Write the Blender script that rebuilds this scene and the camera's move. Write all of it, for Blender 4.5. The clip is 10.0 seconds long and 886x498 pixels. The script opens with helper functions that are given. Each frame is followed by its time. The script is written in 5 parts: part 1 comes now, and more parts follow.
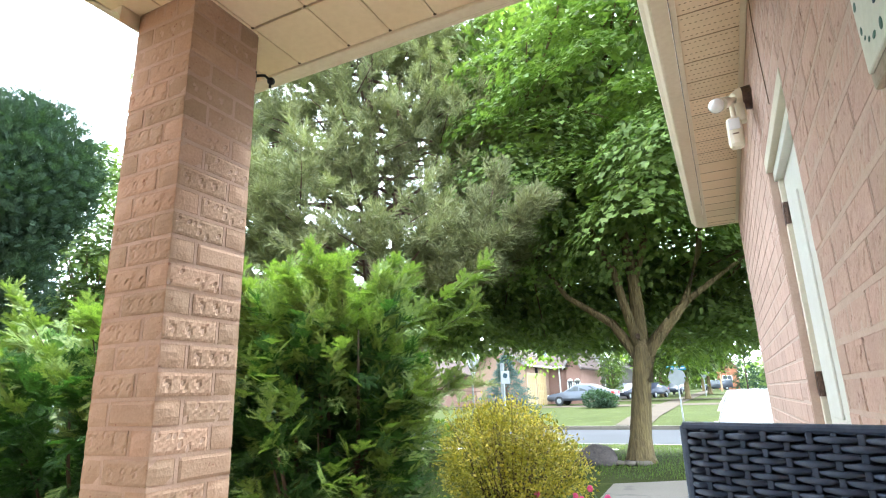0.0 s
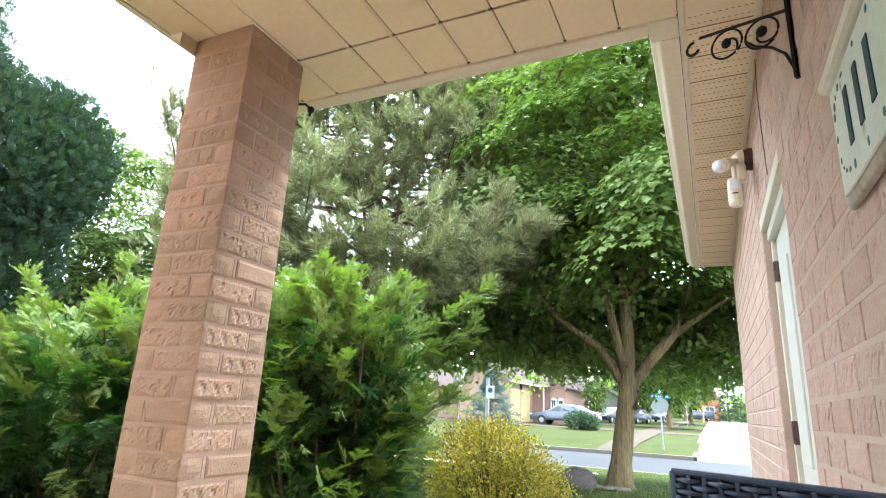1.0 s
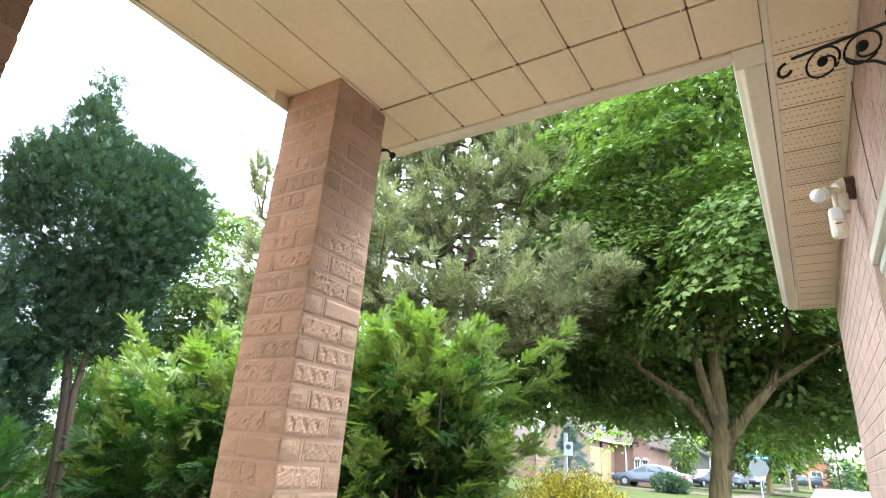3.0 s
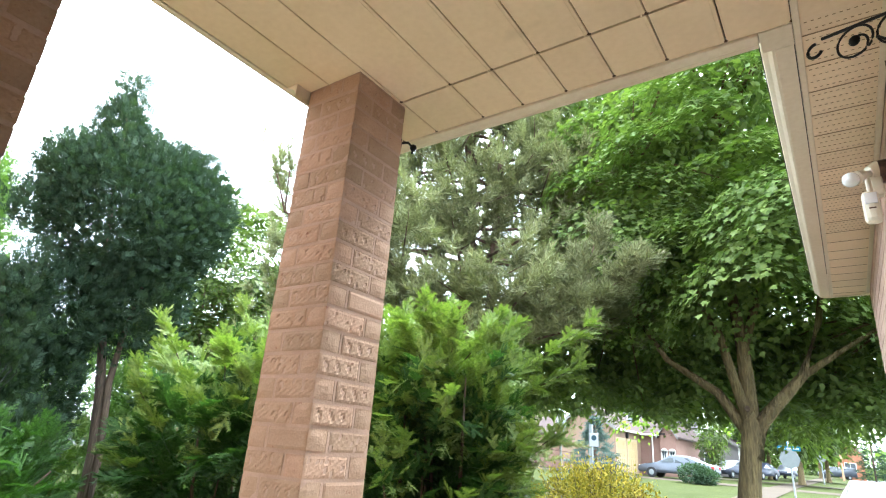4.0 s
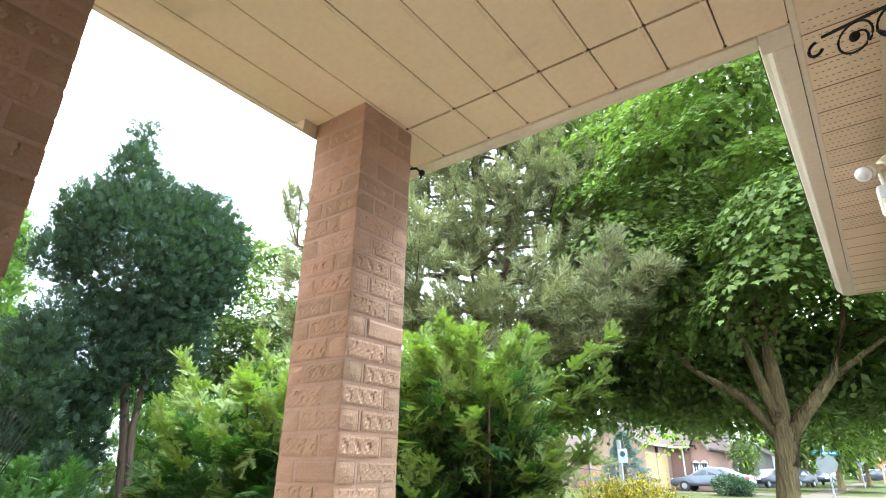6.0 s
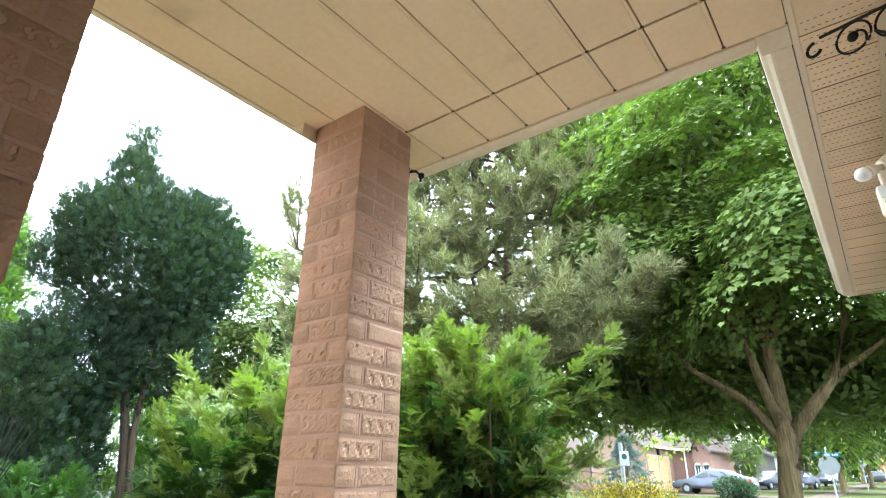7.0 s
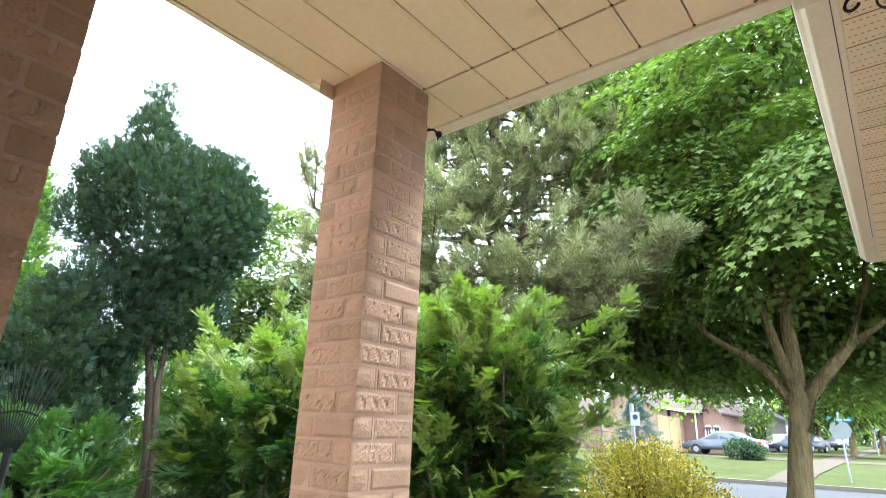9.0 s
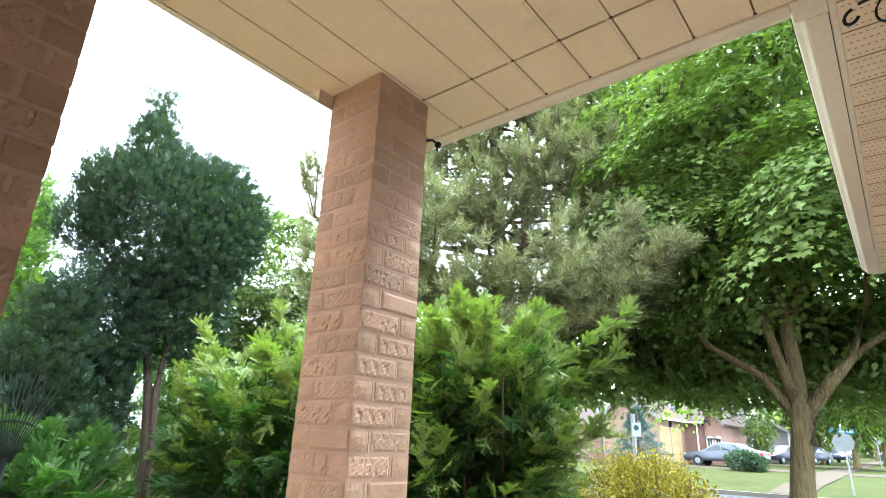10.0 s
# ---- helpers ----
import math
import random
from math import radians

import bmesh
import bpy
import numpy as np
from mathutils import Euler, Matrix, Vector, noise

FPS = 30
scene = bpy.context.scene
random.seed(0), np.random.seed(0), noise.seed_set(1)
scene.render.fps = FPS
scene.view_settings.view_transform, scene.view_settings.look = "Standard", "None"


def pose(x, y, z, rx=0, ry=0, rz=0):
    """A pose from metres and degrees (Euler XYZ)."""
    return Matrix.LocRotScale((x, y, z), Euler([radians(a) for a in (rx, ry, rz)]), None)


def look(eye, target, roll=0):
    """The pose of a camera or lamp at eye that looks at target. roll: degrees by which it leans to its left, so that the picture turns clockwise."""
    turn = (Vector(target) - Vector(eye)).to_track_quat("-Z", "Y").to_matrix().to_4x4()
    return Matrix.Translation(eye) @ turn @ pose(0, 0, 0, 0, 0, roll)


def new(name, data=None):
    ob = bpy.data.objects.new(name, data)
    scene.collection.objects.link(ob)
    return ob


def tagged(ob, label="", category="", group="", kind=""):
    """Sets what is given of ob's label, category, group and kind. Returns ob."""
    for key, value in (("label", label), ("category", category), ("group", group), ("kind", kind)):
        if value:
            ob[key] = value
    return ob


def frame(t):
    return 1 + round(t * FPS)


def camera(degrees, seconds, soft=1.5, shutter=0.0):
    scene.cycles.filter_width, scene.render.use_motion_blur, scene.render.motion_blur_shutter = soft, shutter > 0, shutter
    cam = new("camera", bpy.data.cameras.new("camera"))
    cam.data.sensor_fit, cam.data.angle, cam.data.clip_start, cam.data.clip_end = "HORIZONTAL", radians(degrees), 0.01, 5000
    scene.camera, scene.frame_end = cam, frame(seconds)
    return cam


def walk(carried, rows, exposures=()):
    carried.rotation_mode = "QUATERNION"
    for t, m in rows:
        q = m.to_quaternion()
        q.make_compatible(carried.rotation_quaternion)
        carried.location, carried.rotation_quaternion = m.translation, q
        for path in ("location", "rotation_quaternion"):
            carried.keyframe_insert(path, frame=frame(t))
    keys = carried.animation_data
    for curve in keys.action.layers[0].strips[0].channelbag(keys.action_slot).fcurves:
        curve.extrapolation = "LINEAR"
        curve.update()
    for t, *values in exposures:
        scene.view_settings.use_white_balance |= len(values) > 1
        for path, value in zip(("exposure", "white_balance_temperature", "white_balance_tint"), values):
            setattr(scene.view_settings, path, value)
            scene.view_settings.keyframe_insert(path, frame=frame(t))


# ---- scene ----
cam = camera(77.1, 10.0, soft=1.1)
EXPOSURE, KELVIN, TINT = 3.05, 5720, 3
SUN_AZ, SUN_EL, SUN_POWER, SKY_WHITE = 12.0, 55.0, 3.2, (8.0, 8.1, 8.3)
CHAIR_X, CHAIR_Y, CHAIR_TURN = -0.372, 1.84, -27
RAKE_X, RAKE_Y = -3.9, 1.63
PATH = [
    (0, (-0.302, 0.885, 1.028), (-1.159, 2.617, 1.542), -1.7),
    (0.5, (-0.292, 0.847, 1.08), (-1.211, 2.533, 1.64), -1.2),
    (1, (-0.302, 0.678, 1.068), (-1.138, 2.411, 1.612), 2.9),
    (1.5, (-0.329, 0.687, 1.024), (-1.213, 2.334, 1.734), 4.5),
    (2, (-0.338, 0.676, 1.019), (-1.296, 2.224, 1.847), 4.7),
    (2.5, (-0.342, 0.675, 1.017), (-1.364, 2.209, 1.792), 4.6),
    (3.8, (-0.349, 0.666, 1.011), (-1.395, 2.245, 1.654), 4.3),
    (4, (-0.346, 0.671, 1.012), (-1.453, 2.195, 1.684), 4.3),
    (4.5, (-0.347, 0.666, 1.01), (-1.527, 2.113, 1.727), 3.6),
    (5, (-0.347, 0.661, 1.004), (-1.514, 2.11, 1.736), 2.4),
    (5.5, (-0.351, 0.661, 1.008), (-1.491, 2.129, 1.746), 1.5),
    (7, (-0.352, 0.664, 1.006), (-1.477, 2.133, 1.764), 0.7),
    (7.5, (-0.355, 0.668, 1.009), (-1.506, 2.157, 1.688), 0.6),
    (8, (-0.347, 0.662, 1.004), (-1.524, 2.161, 1.61), 1.0),
    (8.5, (-0.345, 0.658, 0.996), (-1.539, 2.141, 1.608), 1.8),
    (9, (-0.354, 0.662, 1.0), (-1.552, 2.137, 1.625), 2.0),
    (9.5, (-0.355, 0.663, 1.001), (-1.55, 2.132, 1.646), 2.1),
    (10, (-0.352, 0.675, 1.014), (-1.547, 2.139, 1.668), 2.3),
]
walk(cam, [(t, look(eye, target, roll)) for t, eye, target, roll in PATH], exposures=[(0.0, EXPOSURE, KELVIN, TINT), (10.0, EXPOSURE, KELVIN, TINT)])

# ---- light: bright overcast summer day ----
world = bpy.data.worlds.new("world")
scene.world = world
world.use_nodes = True
wn, wl = world.node_tree.nodes, world.node_tree.links
sky = wn.new("ShaderNodeTexSky")
sky.sky_type, sky.sun_disc = "NISHITA", False
sky.sun_elevation, sky.sun_rotation = radians(SUN_EL), radians(SUN_AZ)
veil = wn.new("ShaderNodeMix")
veil.data_type = "RGBA"
veil.inputs["Factor"].default_value = 0.8
veil.inputs["B"].default_value = (*SKY_WHITE, 1)
wl.new(sky.outputs["Color"], veil.inputs["A"])
wl.new(veil.outputs["Result"], wn["Background"].inputs["Color"])
wn["Background"].inputs["Strength"].default_value = 0.15
sun = new("sun", bpy.data.lights.new("sun", "SUN"))
sun.data.energy, sun.data.angle, sun.data.color = SUN_POWER, radians(26), (1.0, 0.97, 0.92)
sun.matrix_world = look((0, 0, 30), Vector((0, 0, 30)) - Vector((math.sin(radians(SUN_AZ)) * math.cos(radians(SUN_EL)), math.cos(radians(SUN_AZ)) * math.cos(radians(SUN_EL)), math.sin(radians(SUN_EL)))))


# ---- materials ----
def mat(name, a, b=None, rough=0.8, scale=6.0, fine=60.0, bump=0.15, depth=0.004, metal=0.0, vary=0.0, island=0.0, leaf=0.0, spots=None, stretch=(1, 1, 1), gloss=0.3):
    """Two colours mixed by coarse and fine noise, relief, and variation from piece to piece."""
    m = bpy.data.materials.new(name)
    m.use_nodes = True
    n, l = m.node_tree.nodes, m.node_tree.links
    p = n["Principled BSDF"]
    b = b or tuple(c * 0.75 for c in a)
    co = n.new("ShaderNodeTexCoord")
    mp = n.new("ShaderNodeMapping")
    mp.inputs["Scale"].default_value = stretch
    l.new(co.outputs["Object"], mp.inputs["Vector"])
    if vary:
        oi = n.new("ShaderNodeObjectInfo")
        add = n.new("ShaderNodeVectorMath")
        add.operation = "MULTIPLY_ADD"
        l.new(oi.outputs["Random"], add.inputs[0])
        add.inputs[1].default_value = (37, 53, 71)
        l.new(mp.outputs["Vector"], add.inputs[2])
        vec = add.outputs["Vector"]
    else:
        vec = mp.outputs["Vector"]
    n1, n2 = n.new("ShaderNodeTexNoise"), n.new("ShaderNodeTexNoise")
    n1.inputs["Scale"].default_value, n1.inputs["Detail"].default_value = scale, 5
    n2.inputs["Scale"].default_value, n2.inputs["Detail"].default_value = fine, 6
    l.new(vec, n1.inputs["Vector"]), l.new(vec, n2.inputs["Vector"])
    ad = n.new("ShaderNodeMath")
    ad.operation = "MULTIPLY_ADD"
    l.new(n2.outputs["Fac"], ad.inputs[0])
    ad.inputs[1].default_value = 0.5
    half = n.new("ShaderNodeMath")
    half.operation = "MULTIPLY"
    half.inputs[1].default_value = 0.5
    l.new(n1.outputs["Fac"], half.inputs[0]), l.new(half.outputs[0], ad.inputs[2])
    ramp = n.new("ShaderNodeValToRGB")
    ramp.color_ramp.elements[0].position, ramp.color_ramp.elements[0].color = 0.36, (*b, 1)
    ramp.color_ramp.elements[1].position, ramp.color_ramp.elements[1].color = 0.64, (*a, 1)
    l.new(ad.outputs[0], ramp.inputs["Fac"])
    col = ramp.outputs["Color"]
    if spots:
        n3 = n.new("ShaderNodeTexNoise")
        n3.inputs["Scale"].default_value, n3.inputs["Detail"].default_value = spots[1], 3
        l.new(vec, n3.inputs["Vector"])
        r3 = n.new("ShaderNodeValToRGB")
        r3.color_ramp.elements[0].position, r3.color_ramp.elements[1].position = spots[2], spots[2] + 0.08
        l.new(n3.outputs["Fac"], r3.inputs["Fac"])
        mx = n.new("ShaderNodeMix")
        mx.data_type = "RGBA"
        mx.inputs["B"].default_value = (*spots[0], 1)
        l.new(r3.outputs["Color"], mx.inputs["Factor"]), l.new(col, mx.inputs["A"])
        col = mx.outputs["Result"]
    if vary or island:
        if island:
            src = n.new("ShaderNodeNewGeometry").outputs["Random Per Island"]
        else:
            src = oi.outputs["Random"]
        hsv = n.new("ShaderNodeHueSaturation")
        mr = n.new("ShaderNodeMapRange")
        k = vary or island
        mr.inputs["To Min"].default_value, mr.inputs["To Max"].default_value = 1 - k, 1 + k
        l.new(src, mr.inputs["Value"]), l.new(mr.outputs["Result"], hsv.inputs["Value"])
        mh = n.new("ShaderNodeMapRange")
        mh.inputs["To Min"].default_value, mh.inputs["To Max"].default_value = 0.5 + 0.035 * k, 0.5 - 0.035 * k
        l.new(src, mh.inputs["Value"]), l.new(mh.outputs["Result"], hsv.inputs["Hue"])
        l.new(col, hsv.inputs["Color"])
        col = hsv.outputs["Color"]
    l.new(col, p.inputs["Base Color"])
    p.inputs["Roughness"].default_value, p.inputs["Metallic"].default_value = rough, metal
    p.inputs["Specular IOR Level"].default_value = gloss
    if bump:
        bp = n.new("ShaderNodeBump")
        bp.inputs["Strength"].default_value, bp.inputs["Distance"].default_value = bump, depth
        l.new(n2.outputs["Fac"], bp.inputs["Height"]), l.new(bp.outputs["Normal"], p.inputs["Normal"])
    if leaf:
        tr, mix = n.new("ShaderNodeBsdfTranslucent"), n.new("ShaderNodeMixShader")
        gain = n.new("ShaderNodeMix")
        gain.data_type, gain.blend_type = "RGBA", "MULTIPLY"
        gain.inputs["Factor"].default_value = 1.0
        gain.inputs["B"].default_value = (1.25, 1.5, 0.5, 1)
        l.new(col, gain.inputs["A"]), l.new(gain.outputs["Result"], tr.inputs["Color"])
        mix.inputs["Fac"].default_value = leaf
        l.new(p.outputs["BSDF"], mix.inputs[1]), l.new(tr.outputs["BSDF"], mix.inputs[2])
        l.new(mix.outputs["Shader"], n["Material Output"].inputs["Surface"])
    return m


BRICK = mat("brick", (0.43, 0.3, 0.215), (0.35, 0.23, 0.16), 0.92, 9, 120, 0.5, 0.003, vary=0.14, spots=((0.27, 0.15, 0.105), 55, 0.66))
WALL_BRICK = mat("wall_brick", (0.54, 0.385, 0.315), (0.455, 0.31, 0.25), 0.92, 9, 120, 0.7, 0.004, vary=0.07, spots=((0.3, 0.185, 0.145), 42, 0.64))
WALL_REST = mat("wall_brick_rest", (0.54, 0.385, 0.315), (0.455, 0.31, 0.25), 0.92, 9, 120, 0.5, 0.003, island=0.07, spots=((0.3, 0.185, 0.145), 70, 0.66))
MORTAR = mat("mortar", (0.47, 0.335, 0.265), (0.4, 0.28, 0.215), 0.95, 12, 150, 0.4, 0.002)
WALL_MORTAR = mat("wall_mortar", (0.55, 0.42, 0.35), (0.47, 0.355, 0.29), 0.95, 12, 150, 0.4, 0.002)
CREAM = mat("cream_aluminium", (0.8, 0.635, 0.44), (0.74, 0.575, 0.385), 0.45, 1.6, 40, 0.05, 0.001, spots=((0.6, 0.46, 0.3), 2.2, 0.68))
CREAM_PLANK = mat("cream_soffit_panel", (0.82, 0.66, 0.47), (0.76, 0.6, 0.415), 0.5, 1.8, 45, 0.06, 0.001, vary=0.05)
CREAM_TRIM = mat("cream_trim", (0.76, 0.66, 0.52), (0.68, 0.57, 0.43), 0.45, 2, 40, 0.05, 0.001, spots=((0.4, 0.31, 0.22), 7, 0.72))
GROOVE = mat("dirty_groove", (0.16, 0.1, 0.06), (0.08, 0.05, 0.035), 0.9, 30, 90)
JOINT = mat("brown_joint", (0.36, 0.25, 0.15), (0.26, 0.17, 0.1), 0.9, 9, 60)
PERF = mat("vent_slot", (0.3, 0.21, 0.13), (0.22, 0.15, 0.09), 0.9)
WHITE = mat("white_paint", (0.68, 0.68, 0.62), (0.62, 0.61, 0.55), 0.4, 3, 60, 0.06, 0.001)
JAMB = mat("cream_paint", (0.66, 0.62, 0.51), (0.58, 0.54, 0.43), 0.5, 4, 60, 0.08, 0.001, spots=((0.45, 0.38, 0.28), 14, 0.7))
BRONZE = mat("rusty_bronze", (0.17, 0.11, 0.08), (0.07, 0.05, 0.045), 0.5, 20, 90, 0.2, 0.001, metal=0.7)
IRON = mat("black_iron", (0.022, 0.021, 0.022), (0.012, 0.012, 0.014), 0.45, 20, 120, 0.25, 0.001, metal=0.4)
PLASTIC = mat("ivory_plastic", (0.8, 0.74, 0.6), (0.74, 0.67, 0.53), 0.35, 6, 60, 0.03, 0.001)
GLASS_WHITE = mat("frosted_glass", (0.86, 0.87, 0.88), (0.8, 0.81, 0.83), 0.15, 5, 30, 0.0, gloss=0.6)
WICKER = mat("dark_resin_wicker", (0.085, 0.11, 0.165), (0.05, 0.067, 0.108), 0.42, 12, 160, 0.25, 0.001, island=0.08, gloss=0.4)
CONCRETE = mat("concrete", (0.6, 0.54, 0.46), (0.5, 0.44, 0.365), 0.9, 1.3, 60, 0.3, 0.003, spots=((0.33, 0.3, 0.26), 3, 0.66))
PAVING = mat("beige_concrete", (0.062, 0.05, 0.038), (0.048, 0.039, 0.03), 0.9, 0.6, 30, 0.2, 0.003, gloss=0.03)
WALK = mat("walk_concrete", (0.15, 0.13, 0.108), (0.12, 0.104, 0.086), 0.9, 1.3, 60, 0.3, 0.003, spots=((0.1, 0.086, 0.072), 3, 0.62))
ASPHALT = mat("wet_asphalt", (0.036, 0.037, 0.041), (0.027, 0.028, 0.031), 0.75, 0.35, 40, 0.15, 0.003, gloss=0.03)
WET_ROAD = mat("rain_wet_asphalt", (0.05, 0.051, 0.056), (0.038, 0.039, 0.043), 0.5, 0.35, 40, 0.15, 0.003, gloss=0.2)
GRASS = mat("lawn", (0.036, 0.043, 0.012), (0.026, 0.033, 0.009), 0.95, 0.6, 25, 0.5, 0.03, spots=((0.05, 0.058, 0.018), 1.6, 0.62), gloss=0.03)
BLADE = mat("grass_blade", (0.085, 0.125, 0.022), (0.06, 0.092, 0.016), 0.6, 0.8, 10, 0, island=0.3, leaf=0.3)
BARK = mat("maple_bark", (0.17, 0.13, 0.06), (0.078, 0.058, 0.029), 0.95, 4, 16, 1.0, 0.06, stretch=(2.2, 2.2, 0.35))
BARK_RED = mat("pine_bark", (0.17, 0.1, 0.07), (0.07, 0.05, 0.04), 0.95, 6, 26, 0.9, 0.03, stretch=(2, 2, 0.5))
BARK_PALE = mat("cedar_bark", (0.12, 0.088, 0.062), (0.06, 0.045, 0.034), 0.95, 6, 26, 0.9, 0.02, stretch=(3, 3, 0.3))
MAPLE = mat("maple_leaf", (0.182, 0.24, 0.075), (0.112, 0.162, 0.048), 0.45, 0.5, 9, 0, island=0.25, leaf=0.42, gloss=0.35)
LIME = mat("lime_leaf", (0.085, 0.12, 0.026), (0.06, 0.09, 0.02), 0.5, 0.5, 9, 0, island=0.35, leaf=0.4)
PINE = mat("pine_needle", (0.24, 0.25, 0.125), (0.165, 0.175, 0.088), 0.55, 0.7, 9, 0, island=0.18, leaf=0.18)
SPRUCE = mat("spruce_needle", (0.08, 0.125, 0.12), (0.055, 0.09, 0.085), 0.6, 2, 9, 0, island=0.25, leaf=0.1)
YEW = mat("yew_needle", (0.052, 0.108, 0.03), (0.032, 0.072, 0.02), 0.5, 3, 30, 0, island=0.35, leaf=0.33, gloss=0.15)
YEW_NEW = mat("yew_young_needle", (0.195, 0.262, 0.066), (0.13, 0.188, 0.048), 0.45, 3, 30, 0, island=0.25, leaf=0.27)
CEDAR = mat("cedar_spray", (0.045, 0.074, 0.044), (0.03, 0.052, 0.033), 0.75, 1.2, 20, 0, island=0.3, leaf=0.2, gloss=0.1)
THUJA = mat("thuja_spray", (0.13, 0.22, 0.05), (0.09, 0.16, 0.035), 0.6, 1.2, 20, 0, island=0.3, leaf=0.25)
GOLD = mat("golden_leaf", (0.42, 0.34, 0.045), (0.24, 0.2, 0.03), 0.5, 2.5, 20, 0, island=0.4, leaf=0.3)
TWIG = mat("twig", (0.08, 0.052, 0.034), (0.05, 0.034, 0.024), 0.9, 20, 80)
ROCK = mat("dark_stone", (0.085, 0.07, 0.066), (0.045, 0.04, 0.04), 0.9, 5, 30, 0.8, 0.02)
STEEL = mat("galvanised_steel", (0.3, 0.31, 0.32), (0.24, 0.25, 0.26), 0.45, 8, 60, 0.05, 0.001, metal=0.6)
SIGN_BACK = mat("sign_back", (0.22, 0.235, 0.235), (0.18, 0.195, 0.195), 0.5, 5, 40, 0.03, 0.001, metal=0.2)
TEAL = mat("teal_sign_face", (0.012, 0.14, 0.2), (0.01, 0.11, 0.16), 0.4, 5, 40, 0)
SIGN_WHITE = mat("sign_white", (0.34, 0.36, 0.37), (0.3, 0.31, 0.33), 0.4, 5, 40, 0)
INK = mat("ink", (0.03, 0.06, 0.075), (0.02, 0.045, 0.06), 0.5, 8, 50, 0)
GREEN_INK = mat("green_glaze", (0.05, 0.14, 0.1), (0.03, 0.09, 0.07), 0.35, 8, 50, 0)
PLAQUE = mat("crackled_cream_glaze", (0.7, 0.7, 0.62), (0.6, 0.6, 0.52), 0.35, 10, 70, 0.1, 0.001, spots=((0.36, 0.32, 0.22), 16, 0.68))
PLAQUE_FRAME = mat("weathered_frame", (0.42, 0.36, 0.28), (0.26, 0.21, 0.16), 0.75, 12, 60, 0.4, 0.003)
FAR_BRICK = mat("far_pink_brick", (0.22, 0.135, 0.105), (0.18, 0.105, 0.085), 0.9, 1.2, 14, 0.3, 0.01)
FAR_PEACH = mat("far_peach_brick", (0.25, 0.168, 0.122), (0.21, 0.14, 0.1), 0.9, 1.2, 14, 0.3, 0.01)
CREAM_TRIM_FAR = mat("far_cream_trim", (0.4, 0.31, 0.2), (0.34, 0.26, 0.165), 0.6, 3, 20, 0.05, 0.002)
FAR_ORANGE = mat("far_orange_brick", (0.28, 0.125, 0.07), (0.22, 0.095, 0.05), 0.9, 1.2, 14, 0.3, 0.01)
SIDING = mat("grey_siding", (0.2, 0.185, 0.175), (0.165, 0.15, 0.142), 0.8, 1.5, 12, 0.1, 0.01)
ROOF = mat("brown_shingle", (0.075, 0.057, 0.053), (0.052, 0.041, 0.039), 0.95, 1.5, 12, 0.5, 0.02, gloss=0.03)
YELLOW_DOOR = mat("pale_yellow_door", (0.36, 0.27, 0.14), (0.31, 0.23, 0.115), 0.5, 2, 20, 0.05, 0.002)
PANE = mat("window_pane", (0.08, 0.09, 0.1), (0.05, 0.055, 0.06), 0.08, 2, 10, 0, gloss=0.8)
CAR_PAINT = mat("grey_car_paint", (0.1, 0.11, 0.13), (0.085, 0.095, 0.115), 0.4, 1, 10, 0, metal=0.3, gloss=0.35)
CAR_DARK = mat("navy_car_paint", (0.035, 0.04, 0.06), (0.028, 0.033, 0.05), 0.45, 1, 10, 0, metal=0.1, gloss=0.25)
TYRE = mat("tyre_rubber", (0.025, 0.025, 0.026), (0.018, 0.018, 0.018), 0.8, 8, 50)
RED = mat("red_lens", (0.4, 0.02, 0.02), (0.3, 0.015, 0.015), 0.3, 8, 50, 0)
PINK = mat("pink_petal", (0.75, 0.12, 0.3), (0.6, 0.07, 0.2), 0.5, 8, 50, 0, leaf=0.2)
RAKE = mat("dark_green_steel", (0.016, 0.022, 0.02), (0.01, 0.014, 0.013), 0.8, 8, 60, 0.1, 0.001, gloss=0.1)
WOOD = mat("worn_wood", (0.42, 0.27, 0.16), (0.28, 0.17, 0.1), 0.8, 8, 40, 0.3, 0.002, stretch=(3, 3, 0.4))
FENCE_WOOD = mat("brown_fence_wood", (0.26, 0.16, 0.1), (0.18, 0.11, 0.07), 0.9, 4, 30, 0.3, 0.004)


# ---- building helpers ----
def obj(name, verts, faces, material, parent=None, label="", smooth=False):
    me = bpy.data.meshes.new(name)
    me.from_pydata([tuple(map(float, v)) for v in verts] if len(verts) < 3000 else np.asarray(verts, float).tolist(), [], faces if isinstance(faces, list) else faces.tolist())
    me.materials.append(material)
    if smooth:
        me.shade_smooth()
    ob = new(name, me)
    if parent:
        ob.parent = parent
    if label:
        ob["label"] = label
    return ob


def part(name, bm, material, parent=None, label="", smooth=False):
    me = bpy.data.meshes.new(name)
    bm.to_mesh(me)
    bm.free()
    me.materials.append(material)
    if smooth:
        me.shade_smooth()
    ob = new(name, me)
    if parent:
        ob.parent = parent
    if label:
        ob["label"] = label
    return ob


def thing(name, label, category, at=(0, 0, 0), turn=0, group="", kind=""):
    ob = tagged(new(name), label, category, group, kind)
    ob.matrix_basis = pose(*at, 0, 0, turn)
    return ob


